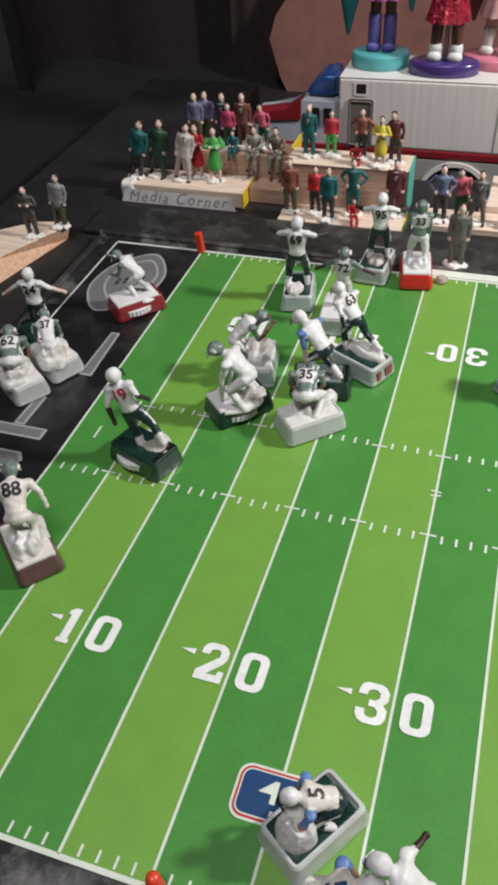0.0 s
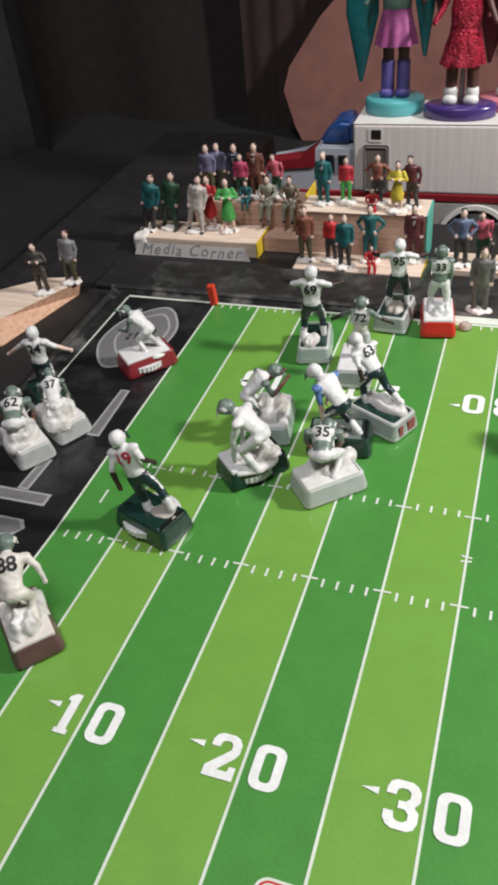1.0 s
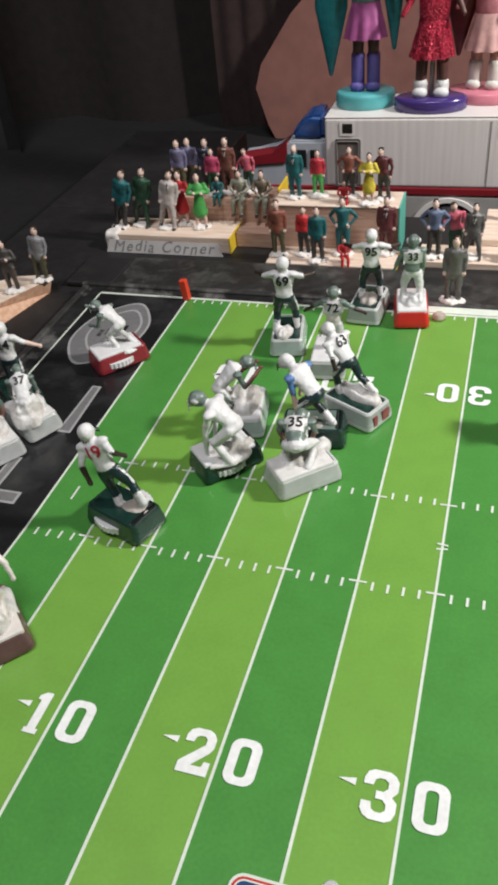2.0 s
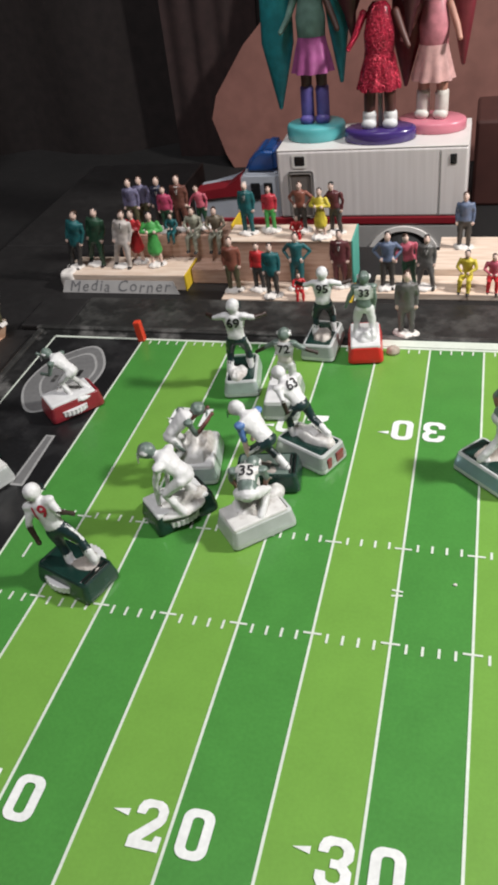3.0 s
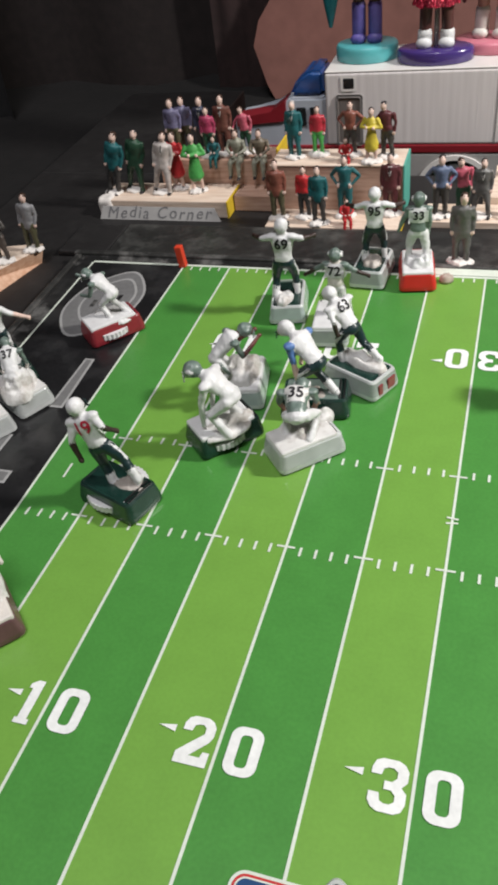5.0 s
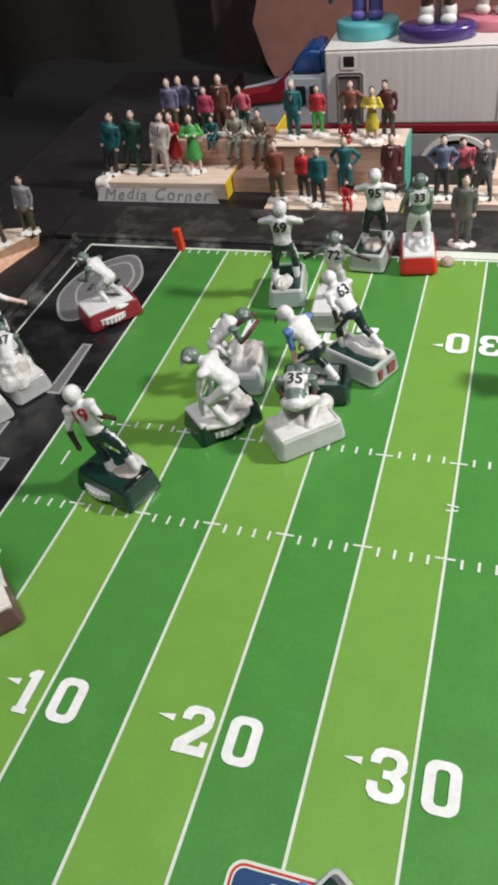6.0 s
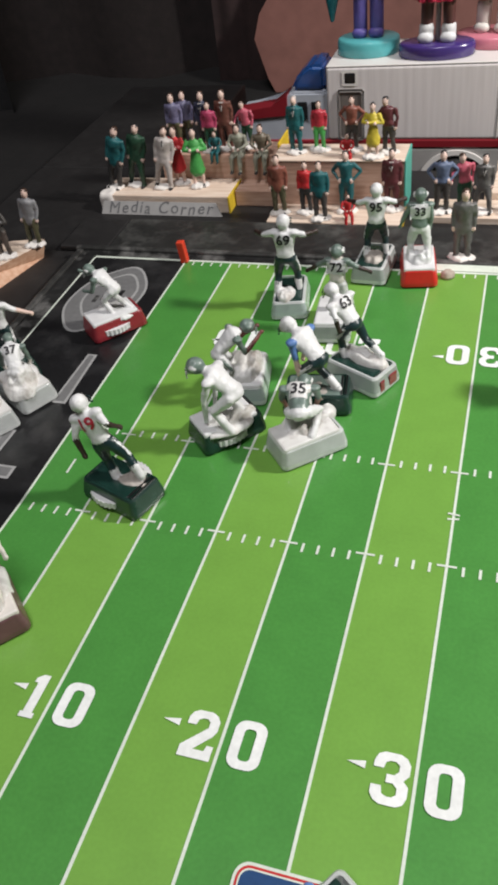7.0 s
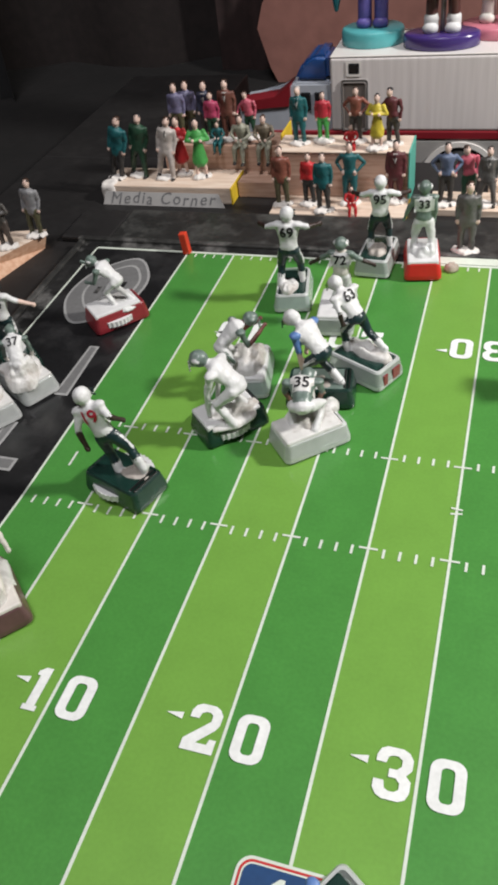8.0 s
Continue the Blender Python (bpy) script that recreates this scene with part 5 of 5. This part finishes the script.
for k in range(5):
    bm.faces.new((a[k], b[k], b[(k + 1) % 5], a[(k + 1) % 5]))
bmesh.ops.bevel(bm, geom=list(bm.edges), offset=0.10, segments=3, affect="EDGES")
part("beacon", bm, BEACON, van, "blue beacon dome", smooth=False)


# ---- dolls on the van roof ----
def slab(bm, rx, ry, h, mat, n=28, taper=0.9):
    rings = []
    for s, z in ((0.97, 0), (1.0, h * 0.08), (1.0, h * 0.78), (0.975, h * 0.94), (0.93, h)):
        rings.append([bm.verts.new((rx * s * math.cos(2 * math.pi * k / n), ry * s * math.sin(2 * math.pi * k / n), z)) for k in range(n)])
    for a, b in zip(rings, rings[1:]):
        for k in range(n):
            bm.faces.new((a[k], a[(k + 1) % n], b[(k + 1) % n], b[k])).material_index = mat
    bm.faces.new(rings[-1]).material_index = mat
    bm.faces.new(rings[0][::-1]).material_index = mat


def frill(bm, z0, z1, r0, r1, mat, waves, n=64, depth=0.06, seed=0):
    """A gathered skirt or hair fall: a wavy cone."""
    rings = []
    for k in range(7):
        t = k / 6
        r = r0 + (r1 - r0) * t
        rings.append([])
        for i in range(n):
            a = 2 * math.pi * i / n
            w = 1 + depth * (1 - t) * math.sin(waves * a + seed) + 0.03 * noise.noise((a * 2, t * 3, seed))
            rings[-1].append(bm.verts.new((r * w * math.cos(a), r * 0.85 * w * math.sin(a), z0 + (z1 - z0) * t)))
    for a, b in zip(rings, rings[1:]):
        for i in range(n):
            bm.faces.new((a[i], a[(i + 1) % n], b[(i + 1) % n], b[i])).material_index = mat


ROOF = 1.74 + 0.045
SEQUIN = material("red_sequin_cloth", (0.50, 0.018, 0.055), 0.2, 0.7, 220, 4.0, 0.45, 0.3, 0, 0.2)


def doll(label, x, y, rz, mats, base_r, base_h, boot, leg_gap, skirt_z, hair, post=False, jitter=0.0):
    """One plain doll on its round stand. Slots: 0 stand, 1 boots, 2 legs, 3 skirt, 4 top, 5 hair, 6 accent."""
    bm = bmesh.new()
    slab(bm, *base_r, base_h, 0)
    h = base_h
    for s in (-1, 1):
        tube(bm, [(s * leg_gap, 0, h + 0.08), (s * leg_gap, 0.02, h + boot), (s * leg_gap * 0.95, 0.02, h + boot + 0.05)], [0.17, 0.17, 0.18], 1, 14)
        tube(bm, [(s * leg_gap, -0.14, h + 0.1), (s * leg_gap, 0.02, h + 0.11)], [(0.19, 0.13), (0.17, 0.13)], 1, 14)
        tube(bm, [(s * leg_gap, 0.02, h + boot), (s * leg_gap * 0.9, 0.02, skirt_z + 0.25)], [0.13, 0.16], 2, 14)
        tube(bm, [(s * 0.36, 0, skirt_z + 1.65), (s * 0.55, -0.06, skirt_z + 1.2), (s * 0.70, -0.3, skirt_z + 0.95)], [0.10, 0.08, 0.06], 2 if s > 0 else 4, 10)
    frill(bm, skirt_z, skirt_z + 0.8, 0.52, 0.34, 3, 9, depth=0.09, seed=x)
    tube(bm, [(0, 0, skirt_z + 0.65), (0, 0, skirt_z + 1.2), (0, 0, skirt_z + 1.75)], [(0.34, 0.26), (0.37, 0.28), (0.26, 0.2)], 4, 16)
    ball(bm, (0, 0, skirt_z + 2.75), 0.8, 2, (1, 0.9, 0.95))
    for side, x0, x1, z1, r in hair:
        tube(bm, [(x0 * 0.55, 0.2, skirt_z + 3.3), (x0, 0.15, skirt_z + 2.2), ((x0 + x1) / 2, 0.12, (skirt_z + 2.2 + z1) / 2), (x1, 0.1, z1)], [(0.42, 0.3), (0.40, 0.24), (r * 1.15, 0.18), (0.05, 0.05)], 5, 18)
    ball(bm, (0, 0.18, skirt_z + 2.95), 0.9, 5, (1, 0.85, 0.9))
    for v in bm.verts:
        if jitter and v.co.z > skirt_z - 0.05 and v.co.z < skirt_z + 1.7 and any(f.material_index == 3 for f in v.link_faces):
            v.co += jitter * Vector((random.uniform(-1, 1), random.uniform(-1, 1), random.uniform(-1, 1)))
    if post:
        tube(bm, [(0, 0.12, h), (0, 0.12, skirt_z + 0.4)], [0.06, 0.06], 6, 10)
    ob = part("fashion_doll", bm, mats, smooth=True)
    ob.matrix_world = place(x, y, ROOF, rz)
    tagged(ob, label, "doll", "dolls on the van roof")


doll("doll with teal hair, magenta skirt and purple boots", 2.50, 19.75, 0,
     [material("turquoise_plastic", (0.10, 0.42, 0.44), 0.35, 0.1, 30, 0, 0, 0.2), paint(0.14, 0.11, 0.40), paint(0.10, 0.05, 0.04), paint(0.34, 0.08, 0.24), paint(0.16, 0.28, 0.24), paint(0.015, 0.22, 0.25), WHITE],
     (0.77, 0.60), 0.36, 0.78, 0.20, 1.60, ((-1, -0.85, -0.92, 0.72, 0.36), (1, 0.62, 0.70, 1.3, 0.22)))
doll("doll in a red sequin dress with white shoes", 4.20, 19.35, 0,
     [material("violet_plastic", (0.055, 0.030, 0.17), 0.22, 0.1, 30, 0, 0, 0.4), WHITE, paint(0.10, 0.035, 0.028), SEQUIN, SEQUIN, paint(0.06, 0.012, 0.016), paint(0.5, 0.45, 0.45)],
     (0.90, 0.52), 0.30, 0.26, 0.26, 1.22, ((-1, -0.75, -0.62, 2.3, 0.12), (1, 0.75, 0.66, 2.3, 0.12)), True, 0.022)
doll("doll in pale pink dress with white boots and red hair", 5.42, 20.1, -12,
     [material("pink_plastic", (0.62, 0.20, 0.26), 0.35, 0.1, 30, 0, 0, 0.2), IVORY, paint(0.50, 0.24, 0.18), paint(0.62, 0.36, 0.34), paint(0.60, 0.22, 0.26), paint(0.17, 0.02, 0.03), WHITE],
     (0.88, 0.60), 0.26, 0.55, 0.24, 1.18, ((-1, -0.7, -0.72, 1.0, 0.34), (1, 0.6, 0.7, 1.5, 0.2)))

# ---- brown hide-covered board and cloth behind ----
bm = bmesh.new()
outline = [(-3.0, 0.1), (-2.75, 0.9), (-1.55, 2.5), (-0.7, 3.3), (2.4, 12), (22, 14), (22, -1.68), (-2.35, -1.69), (-2.6, -1.2)]
a = [bm.verts.new((x, 27.6 + 0.04 * z, z)) for x, z in outline]
b = [bm.verts.new((x, 28.6 + 0.04 * z, z)) for x, z in outline]
bm.faces.new(a)
bm.faces.new(b[::-1])
for k in range(len(a)):
    bm.faces.new((a[k], b[k], b[(k + 1) % len(a)], a[(k + 1) % len(a)]))
tagged(part("brown_board", bm, BROWN_CARD), "large angular reddish brown board behind the van", "board")
bm = bmesh.new()
box(bm, 6.5, 22, 23.5, 26, ZL, 0.9, 0.1)
tagged(part("brown_box", bm, BROWN_DARK), "dark brown box on the table behind", "box")
# added drape, only as wide as the board's shadow, which its colour lifts
bm = bmesh.new()
n = 30
for k in range(n + 1):
    x = -5.0 + 3.6 * k / n
    y = 29.0 + 0.06 * math.sin(k * 0.85) + 0.06 * noise.noise((k * 0.4, 0, 3))
    bm.verts.new((x, y, ZL))
    bm.verts.new((x + 0.5, y + 0.2, 40))
bm.verts.ensure_lookup_table()
for k in range(n):
    bm.faces.new((bm.verts[2 * k], bm.verts[2 * k + 2], bm.verts[2 * k + 3], bm.verts[2 * k + 1]))
tagged(part("drape", bm, DRAPE, smooth=True), "dark reddish brown drape added to lift the brown board's shadow", "drape")
bm = bmesh.new()
n = 24
for k in range(n + 1):
    x = -22 + 9.5 * k / n
    y = 25.5 + 0.8 * math.sin(k * 0.9)
    bm.verts.new((x, y, ZL))
    bm.verts.new((x + 0.8, y + 0.3, 40))
bm.verts.ensure_lookup_table()
for k in range(n):
    bm.faces.new((bm.verts[2 * k], bm.verts[2 * k + 2], bm.verts[2 * k + 3], bm.verts[2 * k + 1]))
tagged(part("curtain", bm, CLOTH_FOLD, smooth=True), "charcoal curtain with soft folds beside the table", "curtain")
